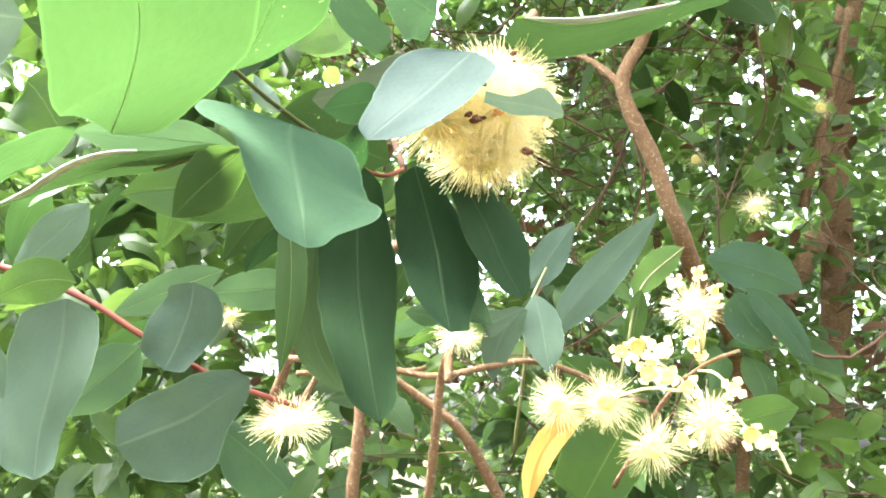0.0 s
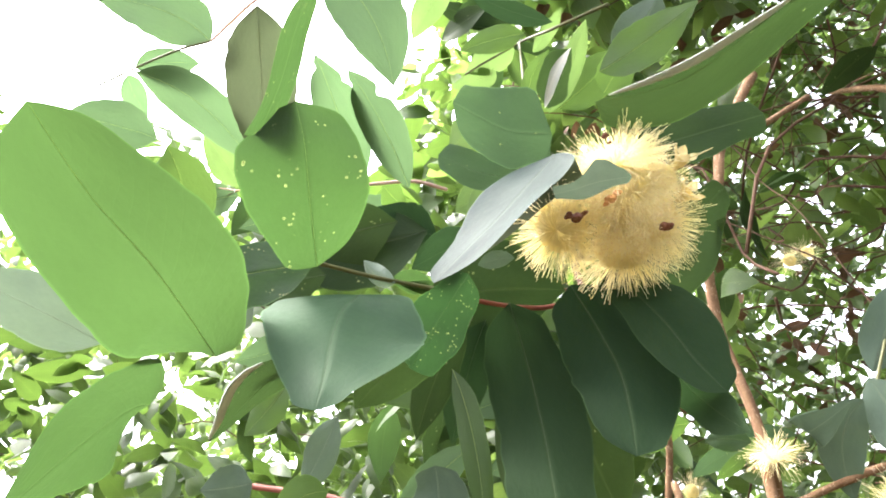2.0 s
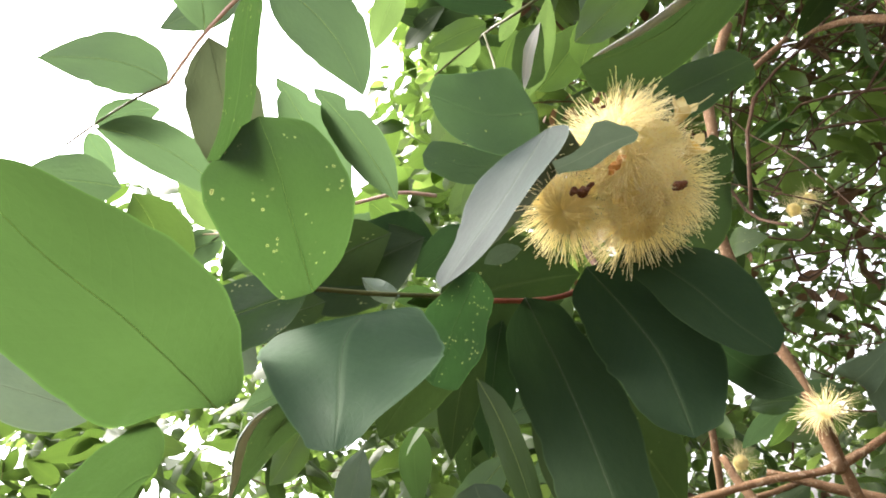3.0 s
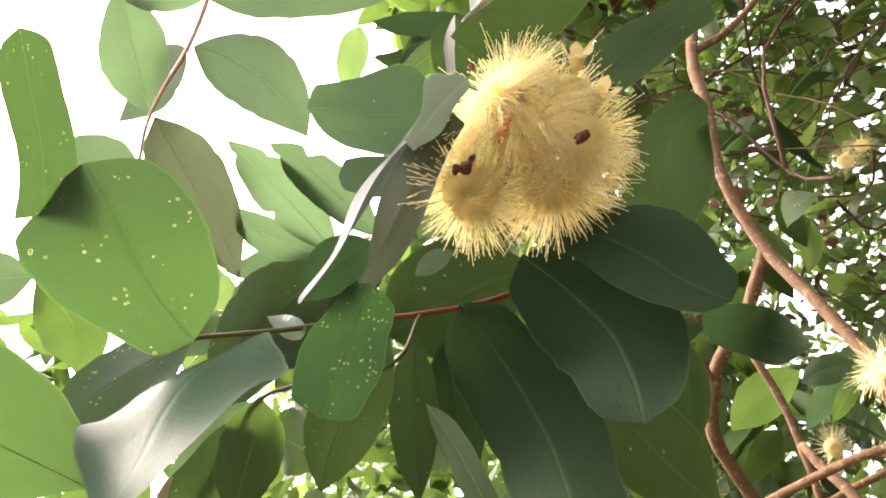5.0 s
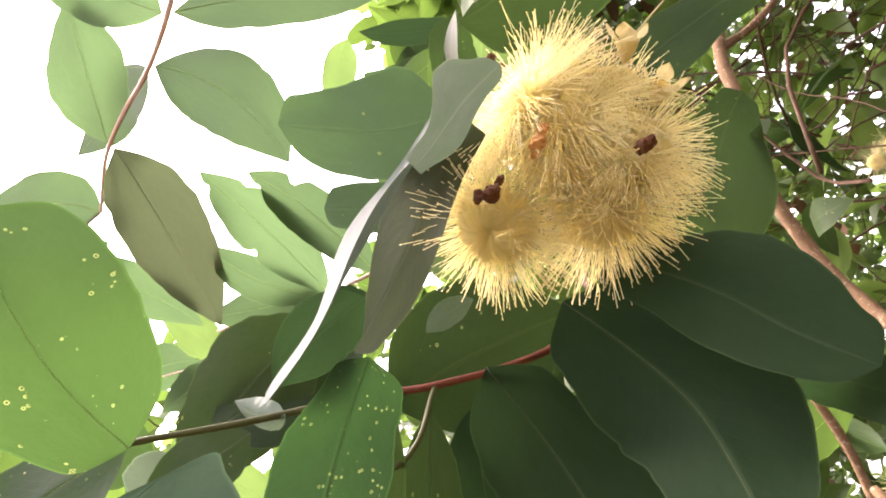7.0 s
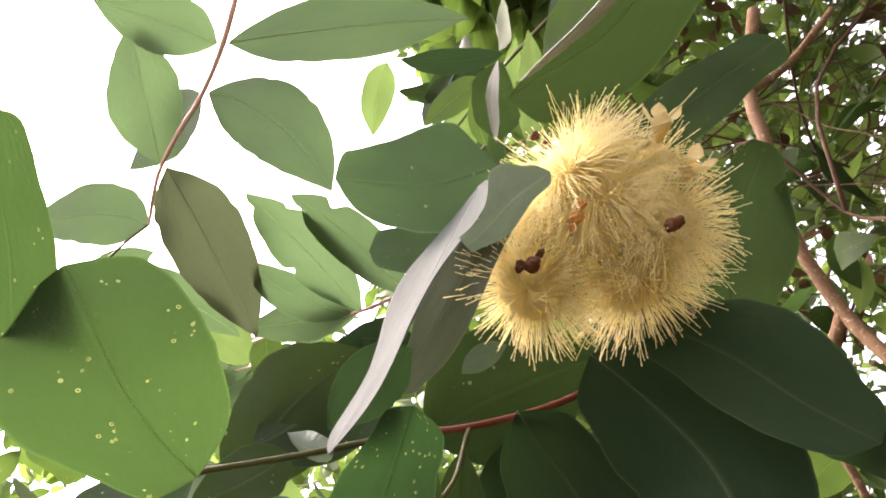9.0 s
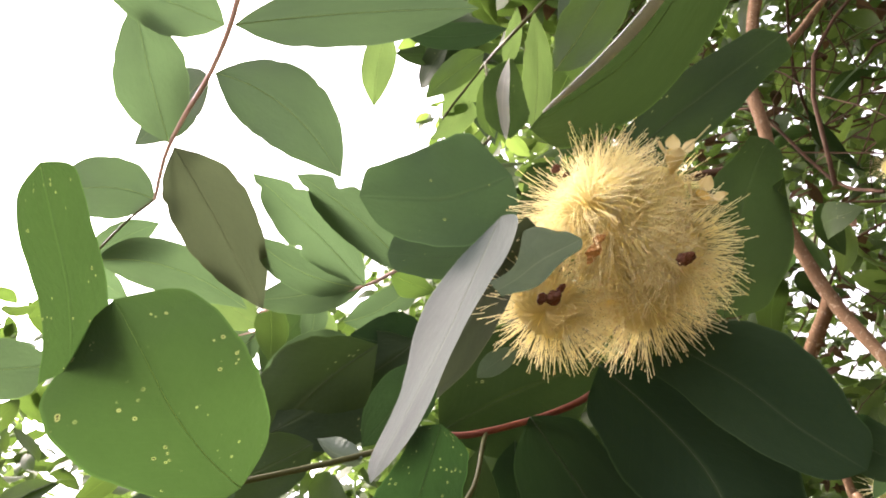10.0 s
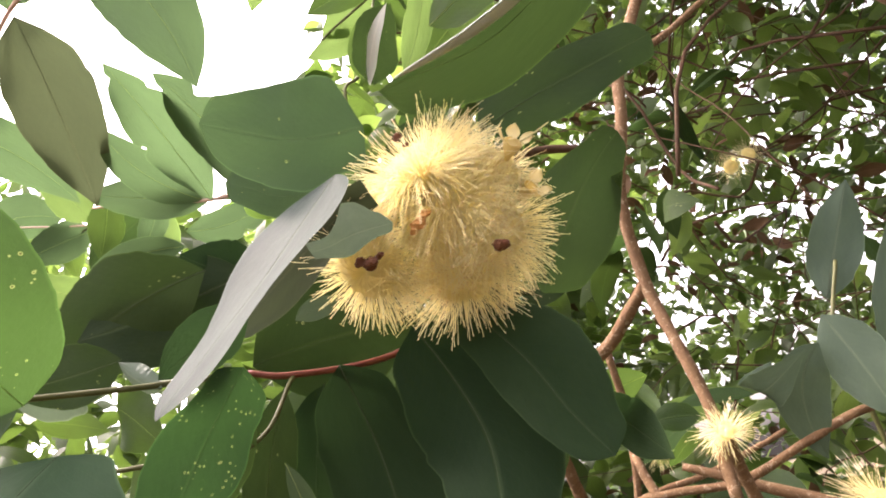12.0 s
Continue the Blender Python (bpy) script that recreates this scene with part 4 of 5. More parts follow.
# ---- branches of the tree behind ----
bough = thing("tree_branch", (-0.006, 0.796, 1.707), "forked rough brown branch with peeling pale bark", "branch")
limb(bough, [(0.093, 0.861, 2.008), (0.047, 0.821, 1.919), (0.032, 0.800, 1.856), (0.006, 0.792, 1.785), (-0.005, 0.797, 1.707), (0.005, 0.784, 1.643), (0.011, 0.773, 1.587), (0.011, 0.747, 1.526)], 0.0059, 0.0047, BARK, 12, "limb")
limb(bough, [(-0.006, 0.798, 1.708), (-0.055, 0.814, 1.679), (-0.108, 0.820, 1.657), (-0.157, 0.844, 1.616), (-0.187, 0.906, 1.546), (-0.227, 0.964, 1.472)], 0.0059, 0.0066, BARK, 12, "limb")
limb(bough, [(0.047, 0.821, 1.919), (0.082, 0.892, 1.958), (0.136, 0.963, 2.014)], 0.0042, 0.0034, BARK, 10, "limb")
limb(bough, [(-0.120, 0.946, 1.693), (-0.137, 0.973, 1.623), (-0.164, 0.987, 1.542), (-0.198, 1.011, 1.479)], 0.0042, 0.0042, BARK, 10, "limb")
limb(bough, [(-0.198, 1.008, 1.538), (-0.153, 1.039, 1.543), (-0.105, 1.073, 1.546), (-0.031, 1.160, 1.565)], 0.0042, 0.0034, BARK, 10, "limb")
limb(bough, [(-0.109, 0.771, 1.681), (-0.109, 0.799, 1.663), (-0.127, 0.834, 1.639)], 0.0021, 0.0031, BARK, 8, "twig")

trunk = thing("tree_branch", (0.26, 1.11, 2.038), "bent brown branch with pale flaking bark among the leaves", "branch")
limb(trunk, [(0.332, 1.084, 2.393), (0.301, 1.101, 2.151), (0.261, 1.119, 2.043), (0.316, 1.155, 1.942), (0.374, 1.205, 1.831), (0.441, 1.315, 1.768), (0.679, 1.741, 1.553), (0.814, 2.246, 0.622), (0.75, 1.75, 0.0)], 0.0095, 0.020, BARK, 12, "limb")
limb(trunk, [(0.261, 1.119, 2.043), (0.220, 1.159, 2.101), (0.162, 1.237, 2.172)], 0.007, 0.004, BARK, 10, "limb")
limb(trunk, [(0.301, 1.093, 2.178), (0.389, 1.096, 2.198), (0.482, 1.104, 2.205), (0.695, 1.164, 2.254)], 0.008, 0.007, BARK_PALE, 10, "limb")

low_bough = thing("tree_branch", (0.002, 0.833, 1.541), "thin crooked brown branch with a stub reaching up", "branch")
limb(low_bough, [(-0.165, 0.813, 1.545), (-0.066, 0.825, 1.542), (-0.004, 0.833, 1.536), (0.058, 0.835, 1.551), (0.122, 0.860, 1.560), (0.263, 0.970, 1.526)], 0.0038, 0.0034, BARK, 10, "limb")
limb(low_bough, [(0.019, 0.761, 1.573), (0.004, 0.812, 1.540), (-0.001, 0.857, 1.457), (-0.013, 0.948, 1.328)], 0.0045, 0.0060, BARK, 10, "limb")
limb(low_bough, [(-0.096, 0.920, 1.389), (-0.093, 0.894, 1.477), (-0.097, 0.893, 1.516), (-0.120, 0.912, 1.583)], 0.008, 0.004, BARK, 10, "limb")
limb(low_bough, [(-0.099, 0.973, 1.560), (-0.033, 0.993, 1.519), (0.033, 1.025, 1.471), (0.095, 1.102, 1.375)], 0.004, 0.009, BARK, 10, "limb")
big_trunk = thing("tree", (1.328, 2.732, 1.980), "upright rough brown tree trunk half hidden by leaves", "tree")
limb(big_trunk, [(1.418, 3.423, -1.327), (1.355, 2.635, 1.964), (1.350, 2.471, 2.853), (1.509, 2.243, 4.015)], 0.055, 0.04, BARK, 14, "trunk", 0.2)
limb(big_trunk, [(0.854, 2.434, 1.407), (1.116, 2.511, 1.940), (1.269, 2.553, 2.204)], 0.03, 0.04, BARK, 12, "limb", 0.2)
limb(big_trunk, [(0.967, 2.016, 2.136), (1.007, 1.944, 2.390), (1.105, 1.956, 2.734)], 0.014, 0.012, BARK, 10, "limb", 0.2)


# ---- blossoms ----
def spray(axis, count, length, spread, seed, radius=0.008, thick=0.00032, droop=0.05, bend=0.075, inner=0.62):
    """Filaments that burst from the rim of a flower cup, and the little anthers at their ends."""
    rg = np.random.default_rng(seed)
    axis = Vector(axis).normalized()
    s1 = axis.orthogonal().normalized()
    s2 = np.array(axis.cross(s1))
    s1, ax = np.array(s1), np.array(axis)
    turn = rg.uniform(0, 2 * np.pi, count)[:, None]
    open_ = (radians(spread) * (0.12 + 0.88 * rg.random(count) ** inner))[:, None]
    out = s1 * np.cos(turn) + s2 * np.sin(turn)
    way = ax * np.cos(open_) + out * np.sin(open_)
    root = out * radius * rg.uniform(0.35, 1.0, (count, 1)) * np.minimum(1.0, 0.4 + open_) - ax * 0.002
    # locks of filaments lean together
    lock = np.sin(turn * 9 + seed) * np.cos(open_ * 7 + seed * 2)
    size = length * np.where(rg.random((count, 1)) < 0.64, rg.uniform(0.86, 1.06, (count, 1)), rg.uniform(0.56, 1.10, (count, 1))) * (1 + 0.06 * lock)
    wild = rg.normal(0, 1, (count, 3)) * size * bend + np.cross(way, out) * size * bend * 1.6 * lock
    hook = rg.normal(0, 1, (count, 3)) * size * bend * 0.6
    p3 = root + way * size + wild + np.array((0, 0, -1.0)) * droop * size * rg.random((count, 1))
    p1 = root + ax * size * rg.uniform(0.20, 0.55, (count, 1)) + out * size * 0.30 * rg.random((count, 1))
    p1 = p1 * 0.75 + (root + p3) * 0.125
    n, sides = 7, 3
    t = np.linspace(0, 1, n)[None, :, None]
    line = root[:, None] * (1 - t) ** 2 + p1[:, None] * 2 * t * (1 - t) + p3[:, None] * t * t + hook[:, None] * t ** 5
    along = np.gradient(line, axis=1)
    along /= np.linalg.norm(along, axis=2, keepdims=True)
    side = np.cross(along, rg.normal(0, 1, (count, 1, 3)))
    side /= np.linalg.norm(side, axis=2, keepdims=True)
    up = np.cross(along, side)
    r = thick * rg.uniform(0.8, 1.2, (count, 1, 1)) * (1.15 - 0.45 * t)
    ring = [line + (side * math.cos(a) + up * math.sin(a)) * r for a in (0, 2.094, 4.189)]
    fv = np.stack(ring, axis=2).reshape(-1, 3)
    base = (np.arange(count) * n * sides)[:, None, None] + (np.arange(n - 1) * sides)[None, :, None]
    k = np.arange(sides)[None, None, :]
    nxt = (k + 1) % sides
    ff = np.stack([base + k, base + nxt, base + nxt + sides, base + k + sides], axis=-1).reshape(-1, 4)
    end, al, sd, u2 = line[:, -1], along[:, -1], side[:, -1], up[:, -1]
    r = thick * 1.9
    av = np.stack([end + al * r * 1.3, end - al * r * 1.3, end + sd * r, end - sd * r, end + u2 * r, end - u2 * r], axis=1).reshape(-1, 3)
    tri = np.array(((0, 2, 4), (0, 4, 3), (0, 3, 5), (0, 5, 2), (1, 4, 2), (1, 3, 4), (1, 5, 3), (1, 2, 5)))
    af = ((np.arange(count) * 6)[:, None, None] + tri[None]).reshape(-1, 3)
    return fv, ff.tolist(), av, af.tolist()


def dense_mass(axis, r, spread, seed):
    """The inner filaments of a flower, packed so close that they read as one soft, spiky dome."""
    rng = random.Random(seed + 500)
    axis = Vector(axis).normalized()
    s1 = axis.orthogonal().normalized()
    s2 = axis.cross(s1)
    rings, sides = 24, 150
    streak = [rng.uniform(-0.07, 0.07) for _ in range(sides)]
    verts, faces = [axis * r * 0.52], []
    for i in range(1, rings + 1):
        a = radians(spread) * i / rings
        for k in range(sides):
            turn = 2 * math.pi * k / sides
            size = r * (1.0 + streak[k] + rng.uniform(-0.03, 0.03)) * (0.74 + 0.26 * math.sin(a) - 0.22 * math.exp(-(a / 0.30) ** 2))
            verts.append((axis * math.cos(a) + (s1 * math.cos(turn) + s2 * math.sin(turn)) * math.sin(a)) * size)
    faces += [(0, 1 + k, 1 + (k + 1) % sides) for k in range(sides)]
    for i in range(rings - 1):
        for k in range(sides):
            p, q = 1 + i * sides + k, 1 + i * sides + (k + 1) % sides
            faces.append((p, p + sides, q + sides, q))
    return as_mesh("filament_mass", verts, faces, MASS)


def cup_mesh(axis, r, depth, material, name="cup"):
    """A small funnel-shaped flower cup opening along axis."""
    axis = Vector(axis).normalized()
    s1 = axis.orthogonal().normalized()
    s2 = axis.cross(s1)
    verts, faces, sides = [], [], 14
    shape = ((-1.0, 0.22), (-0.75, 0.40), (-0.4, 0.78), (-0.1, 0.98), (0.0, 1.05), (-0.05, 0.92), (-0.25, 0.70), (-0.38, 0.25))
    for h, w in shape:
        for k in range(sides):
            a = 2 * math.pi * k / sides
            verts.append(axis * h * depth + (s1 * math.cos(a) + s2 * math.sin(a)) * r * w)
    for i in range(len(shape) - 1):
        for k in range(sides):
            a, b = i * sides + k, i * sides + (k + 1) % sides
            faces.append((a, b, b + sides, a + sides))
    faces.append(tuple(range(sides))[::-1])
    faces.append(tuple(range((len(shape) - 1) * sides, len(shape) * sides)))
    return as_mesh(name, verts, faces, material)


def petal_mesh(axis, out, r):
    """One small round cupped petal or calyx lobe standing on the cup's rim."""
    axis, out = Vector(axis).normalized(), Vector(out).normalized()
    across = axis.cross(out)
    verts, faces = [], []
    n, c = 6, 6
    for i in range(n + 1):
        s = i / n
        w = math.sin(math.pi * (0.12 + 0.86 * s)) ** 0.8
        for j in range(c + 1):
            x = 2 * j / c - 1
            verts.append(out * r * (0.9 + 0.55 * s - 0.30 * s * s) + axis * r * (0.75 * s + 0.25 * s * s) + across * (x * w * r * 0.62) - out * (0.18 * r * x * x))
    k = c + 1
    faces = [(i * k + j, i * k + j + 1, (i + 1) * k + j + 1, (i + 1) * k + j) for i in range(n) for j in range(c)]
    return as_mesh("petal", verts, faces, PETAL)


def blossom(parent, at, axis, count, length, spread, seed, cup_r=0.009, thick=0.00032, petals=4, mass=0.5, bend=0.075, inner=0.62):
    """One brush-like flower: cup with petals, filaments and anthers."""
    axis = Vector(axis).normalized()
    flower = part("flower", cup_mesh(axis, cup_r, cup_r * 1.6, CALYX, "flower"), parent, at)
    fv, ff, av, af = spray(axis, count, length, spread, seed, cup_r * 0.95, thick, 0.05, bend, inner)
    tagged(part("filament_tuft", as_mesh("filament_tuft", fv, ff, STAMEN), flower, at), kind="stuff")
    tagged(part("anther_fringe", as_mesh("anther_fringe", av, af, ANTHER), flower, at), kind="stuff")
    part("filament_mass", dense_mass(axis, length * mass, min(spread, 95), seed), flower, at)
    s1 = axis.orthogonal().normalized()
    s2 = axis.cross(s1)
    for k in range(petals):
        a = 2 * math.pi * (k + 0.3) / petals
        part("petal", petal_mesh(axis, s1 * math.cos(a) + s2 * math.sin(a), cup_r), flower, at)
    return flower


cluster = thing("flower_cluster", (0.031, 0.452, 1.683), "ball of cream-yellow brush-like flowers with long filaments and faded brown cups", "flower")
FINE_THREAD = 0.00018
for at, way, count, length, spread, seed, mass in (
    ((0.042, 0.442, 1.691), (0.66, -0.74, 0.12), 560, 0.0285, 98, 1, 0.50),
    ((0.003, 0.433, 1.675), (-0.12, -0.80, -0.60), 640, 0.0255, 84, 2, 0.62),
    ((0.028, 0.460, 1.666), (0.28, -0.52, -0.80), 760, 0.0290, 88, 3, 0.60),
    ((0.047, 0.462, 1.674), (0.86, -0.44, -0.26), 660, 0.0265, 90, 4, 0.56),
    ((0.037, 0.437, 1.700), (0.10, -0.66, 0.74), 900, 0.0300, 96, 5, 0.54),
    ((0.033, 0.442, 1.679), (0.32, -0.86, -0.36), 320, 0.0240, 90, 7, 0.60),
    ((0.052, 0.464, 1.700), (0.78, -0.30, 0.55), 220, 0.0230, 88, 6, 0.60)):
    blossom(cluster, at, way, int(count * 1.1), length, spread, seed, 0.0080, FINE_THREAD, mass=mass, bend=0.10, inner=0.34)


def crumpled(name, r, seed, material=CUP_BROWN):
    """A small withered, crumpled remnant."""
    bm = bmesh.new()
    bmesh.ops.create_icosphere(bm, subdivisions=3, radius=r)
    for v in bm.verts:
        q = v.co * (0.9 / r) + Vector((seed * 7.3, 0, 0))
        v.co *= 1 + 0.55 * noise.noise(q) + 0.35 * noise.noise(q * 2.7)
        v.co.x *= 1.25
        v.co.z *= 0.8
    me = bpy.data.meshes.new(name)
    bm.to_mesh(me)
    bm.free()
    me.materials.append(material)
    return me


for k, (at, r) in enumerate((((0.058, 0.444, 1.658), 0.0030), ((0.025, 0.402, 1.660), 0.0027), ((0.021, 0.401, 1.662), 0.0020), ((0.029, 0.403, 1.661), 0.0016), ((0.045, 0.414, 1.708), 0.0017), ((0.046, 0.417, 1.705), 0.0011))):
    part("withered_cup", crumpled("withered_cup", r, k), cluster, at, "faded brown flower cup")
for k, (dx, dz, r) in enumerate(((0, 0, 0.0026), (0.004, 0.002, 0.0018), (-0.003, -0.002, 0.0016))):
    part("old_petal", crumpled("old_petal", r, k + 9, PETAL_OLD), cluster, (0.039 + dx, 0.420, 1.673 + dz), "shrivelled orange petal")
limb(cluster, [(0.065, 0.458, 1.703), (0.080, 0.453, 1.698), (0.091, 0.457, 1.701)], 0.0005, 0.0003, STEM_PALE, 6, "style", 0.02)
limb(cluster, [(0.002, 0.544, 1.717), (0.038, 0.490, 1.688), (0.045, 0.47, 1.685)], 0.004, 0.005, STEM_GREEN)

small_bloom = thing("flower", (0.019, 0.761, 1.573), "small cream brush flower on the end of a brown stub", "flower", "single brush flowers")
blossom(small_bloom, (0.019, 0.761, 1.573), (0.2, -0.75, 0.6), 300, 0.0185, 110, 21, 0.0060, 0.00014, mass=0.32, bend=0.16)


def open_cup(parent, at, axis, r, seed):
    """A spent flower or opening bud: a cream cup with four round lobes."""
    rg = random.Random(seed)
    axis = Vector(axis).normalized()
    flower = part("flower_bud", cup_mesh(axis, r * 0.62, r * 1.3, CALYX, "flower_bud"), parent, at)
    s1 = axis.orthogonal().normalized()
    s2 = axis.cross(s1)
    for k in range(4):
        a = 2 * math.pi * (k + rg.random() * 0.4) / 4
        out = s1 * math.cos(a) + s2 * math.sin(a)
        part("petal", petal_mesh(axis * 0.6 + out * 0.25, out, r * 0.80), flower, at)
    part("nectar_cup", cup_mesh(axis, r * 0.42, r * 0.3, NECTAR), flower, Vector(at) + axis * r * 0.1)
    return flower


for at, way, r, seed in (((0.074, 0.455, 1.701), (0.9, -0.4, 0.5), 0.0070, 71), ((0.070, 0.464, 1.683), (1.0, -0.4, 0.1), 0.0070, 72)):
    open_cup(cluster, at, way, r, seed)

TOWARDS = Vector((-0.10, -0.96, -0.05))
bunch = thing("flower_bunch", (0.191, 0.662, 1.546), "bunch of cream brush flowers and yellow cups on pale stalks", "flower")
for at, count, size, seed in (
    ((0.112, 0.664, 1.511), 190, 0.024, 31), ((0.154, 0.667, 1.516), 210, 0.025, 32), ((0.246, 0.681, 1.503), 210, 0.026, 33),
    ((0.197, 0.683, 1.479), 150, 0.027, 34), ((0.236, 0.691, 1.606), 150, 0.025, 35)):
    rg = random.Random(seed)
    way = TOWARDS + Vector((rg.uniform(-0.5, 0.5), 0, rg.uniform(-0.5, 0.5)))
    blossom(bunch, at, way, int(count * 1.9), size * 0.90, 100, seed, 0.0065, 0.00014, mass=0.42, bend=0.13)
for at, size, seed in (
    ((0.159, 0.635, 1.556), 0.0085, 41), ((0.173, 0.635, 1.561), 0.0105, 42), ((0.194, 0.638, 1.559), 0.0110, 43), ((0.184, 0.643, 1.539), 0.0105, 44),
    ((0.200, 0.645, 1.537), 0.0100, 45), ((0.219, 0.649, 1.530), 0.0095, 46), ((0.259, 0.653, 1.531), 0.0095, 47), ((0.278, 0.666, 1.494), 0.0110, 48),
    ((0.293, 0.669, 1.490), 0.0090, 49), ((0.240, 0.682, 1.637), 0.0070, 50), ((0.219, 0.683, 1.628), 0.0070, 51), ((0.257, 0.688, 1.623), 0.0075, 52),
    ((0.259, 0.692, 1.610), 0.0060, 53), ((0.238, 0.701, 1.574), 0.0075, 54), ((0.250, 0.706, 1.562), 0.0060, 55), ((0.225, 0.684, 1.487), 0.0100, 56)):
    rg = random.Random(seed)
    open_cup(bunch, at, TOWARDS + Vector((rg.uniform(-0.6, 0.6), 0, rg.uniform(-0.4, 0.8))), size, seed)
for a, b in (
    ((0.160, 0.640, 1.557), (0.223, 0.679, 1.538)), ((0.185, 0.648, 1.539), (0.223, 0.679, 1.538)), ((0.248, 0.686, 1.503), (0.236, 0.690, 1.539)),
    ((0.155, 0.673, 1.516), (0.226, 0.692, 1.529)), ((0.112, 0.669, 1.511), (0.161, 0.693, 1.503)), ((0.261, 0.659, 1.531), (0.244, 0.698, 1.549)),
    ((0.238, 0.696, 1.607), (0.250, 0.709, 1.550)), ((0.241, 0.687, 1.638), (0.253, 0.714, 1.571)), ((0.220, 0.688, 1.629), (0.253, 0.712, 1.576)),
    ((0.259, 0.693, 1.624), (0.253, 0.714, 1.571)), ((0.280, 0.672, 1.494), (0.264, 0.709, 1.521)), ((0.295, 0.675, 1.490), (0.316, 0.680, 1.463))):
    mid = (Vector(a) + Vector(b)) / 2 + Vector((0, 0, 0.006))
    limb(bunch, [a, mid, b], 0.0011, 0.0014, STEM_PALE, 6, "stalk")
limb(bunch, [(0.278, 0.686, 1.569), (0.247, 0.698, 1.553), (0.222, 0.736, 1.520), (0.193, 0.823, 1.432)], 0.0018, 0.0026, BARK, 8, "stem")
for at, count, size, way, seed, label in (
    ((-0.107, 0.598, 1.478), 190, 0.031, (0.05, -0.45, 0.85), 61, "cream brush flower low among hanging leaves"),
    ((0.465, 1.107, 1.841), 130, 0.026, (0, -0.9, -0.3), 62, "cream brush flower among shaded leaves"),
    ((0.584, 1.757, 2.165), 90, 0.028, (0, -0.9, -0.3), 63, "cream brush flower deep in the shaded crown"),
    ((0.799, 1.552, 2.224), 90, 0.028, (0, -0.9, -0.3), 64, "cream brush flower deep in the shaded crown"),
    ((0.016, 1.359, 1.962), 130, 0.028, (0.5, -0.8, -0.2), 65, "cream brush flower deep in the shaded crown"),
    ((0.043, 1.395, 1.980), 90, 0.026, (0.5, -0.8, 0.2), 66, "cream brush flower deep in the shaded crown"),
    ((-0.138, 1.508, 2.000), 80, 0.026, (0.5, -0.8, -0.2), 67, "cream brush flower deep in the shaded crown"),
    ((-0.135, 1.021, 1.583), 90, 0.022, (0.5, -0.8, -0.2), 68, "faded yellow brush flower beside a brown branch"),
    ((-0.321, 1.075, 1.617), 60, 0.020, (0.5, -0.8, -0.2), 69, "faded yellow brush flower beside a brown branch")):
    bloom = thing("flower", at, label, "flower", "single brush flowers")
    blossom(bloom, at, way, int(count * 1.6), size * 0.9, 100, seed, 0.0060, 0.00016, mass=0.45, bend=0.13)

# ---- the crown of leaves behind ----
def crown_template(rows, cols, bend, fold, seed):
    """A unit leaf along +y, one long, lying in the plane z=0 and arched a little."""
    v, f, uv, _ = blade_grid((0, 0, 0), (0, 0.5, bend), (0, 1, 0), (0.21, 0.5, bend), STD, rows, cols, fold, 0.12, 0.1, seed)
    return np.array([tuple(q) for q in v]), np.array(f), np.array(uv)


TEMPLATES = [crown_template(7, 4, b, f, k) for k, (b, f) in enumerate(((0.10, 0.2), (0.18, 0.1), (-0.05, 0.25), (0.14, 0.3)))]


def leaf_turn(rng):
    """How a crown leaf hangs: drooping along its length, in any direction round."""
    droop = rng.gauss(-35, 28)
    return Euler((radians(droop), radians(rng.gauss(0, 35)), rng.uniform(0, 2 * math.pi)), "XYZ").to_matrix()


def joined_leaves(name, places, material, parent, at, shapes):
    """Many leaves, too many to count, as one mesh."""
    verts, faces, uvs, o = [], [], [], 0
    at = np.array(at)
    for p, turn, size, k in places:
        v, f, uv = shapes[k]
        verts.append((v * size) @ np.array(turn).T + (np.array(p) - at))
        faces.append(f + o)
        uvs.append(uv)
        o += len(v)
    me = as_mesh(name, np.concatenate(verts), np.concatenate(faces).tolist(), material, np.concatenate(uvs))
    return tagged(part(name, me, parent, tuple(at)), kind="stuff")


def sky_gap(az, el):
    """The opening in the crown through which the open sky shows, and the small gaps under it."""
    if az < -45 and el > 10 and noise.noise(Vector((az * 0.55, el * 0.7, 1.9))) > 0.36:
        return True
    if az < -52:
        return el > 33 + 3 * math.sin(az * 0.4)
    if az < -31:
        return el > 33 + 4 * math.sin(az * 0.7) + max(0.0, az + 40) * 0.9
    return False


def glint(az, el):
    """The thin parts of the crown, full of small gaps."""
    grain = noise.noise(Vector((az * 1.0, el * 1.0, 3.3))) + 0.8 * noise.noise(Vector((az * 2.6, el * 2.6, 8.1)))
    if -20 < az < 4 and 9 < el < 29:
        return grain > (0.09 if el < 22 else 0.27)
    return -13 < az < -4 and -8 < el < 4 and grain > 0.25


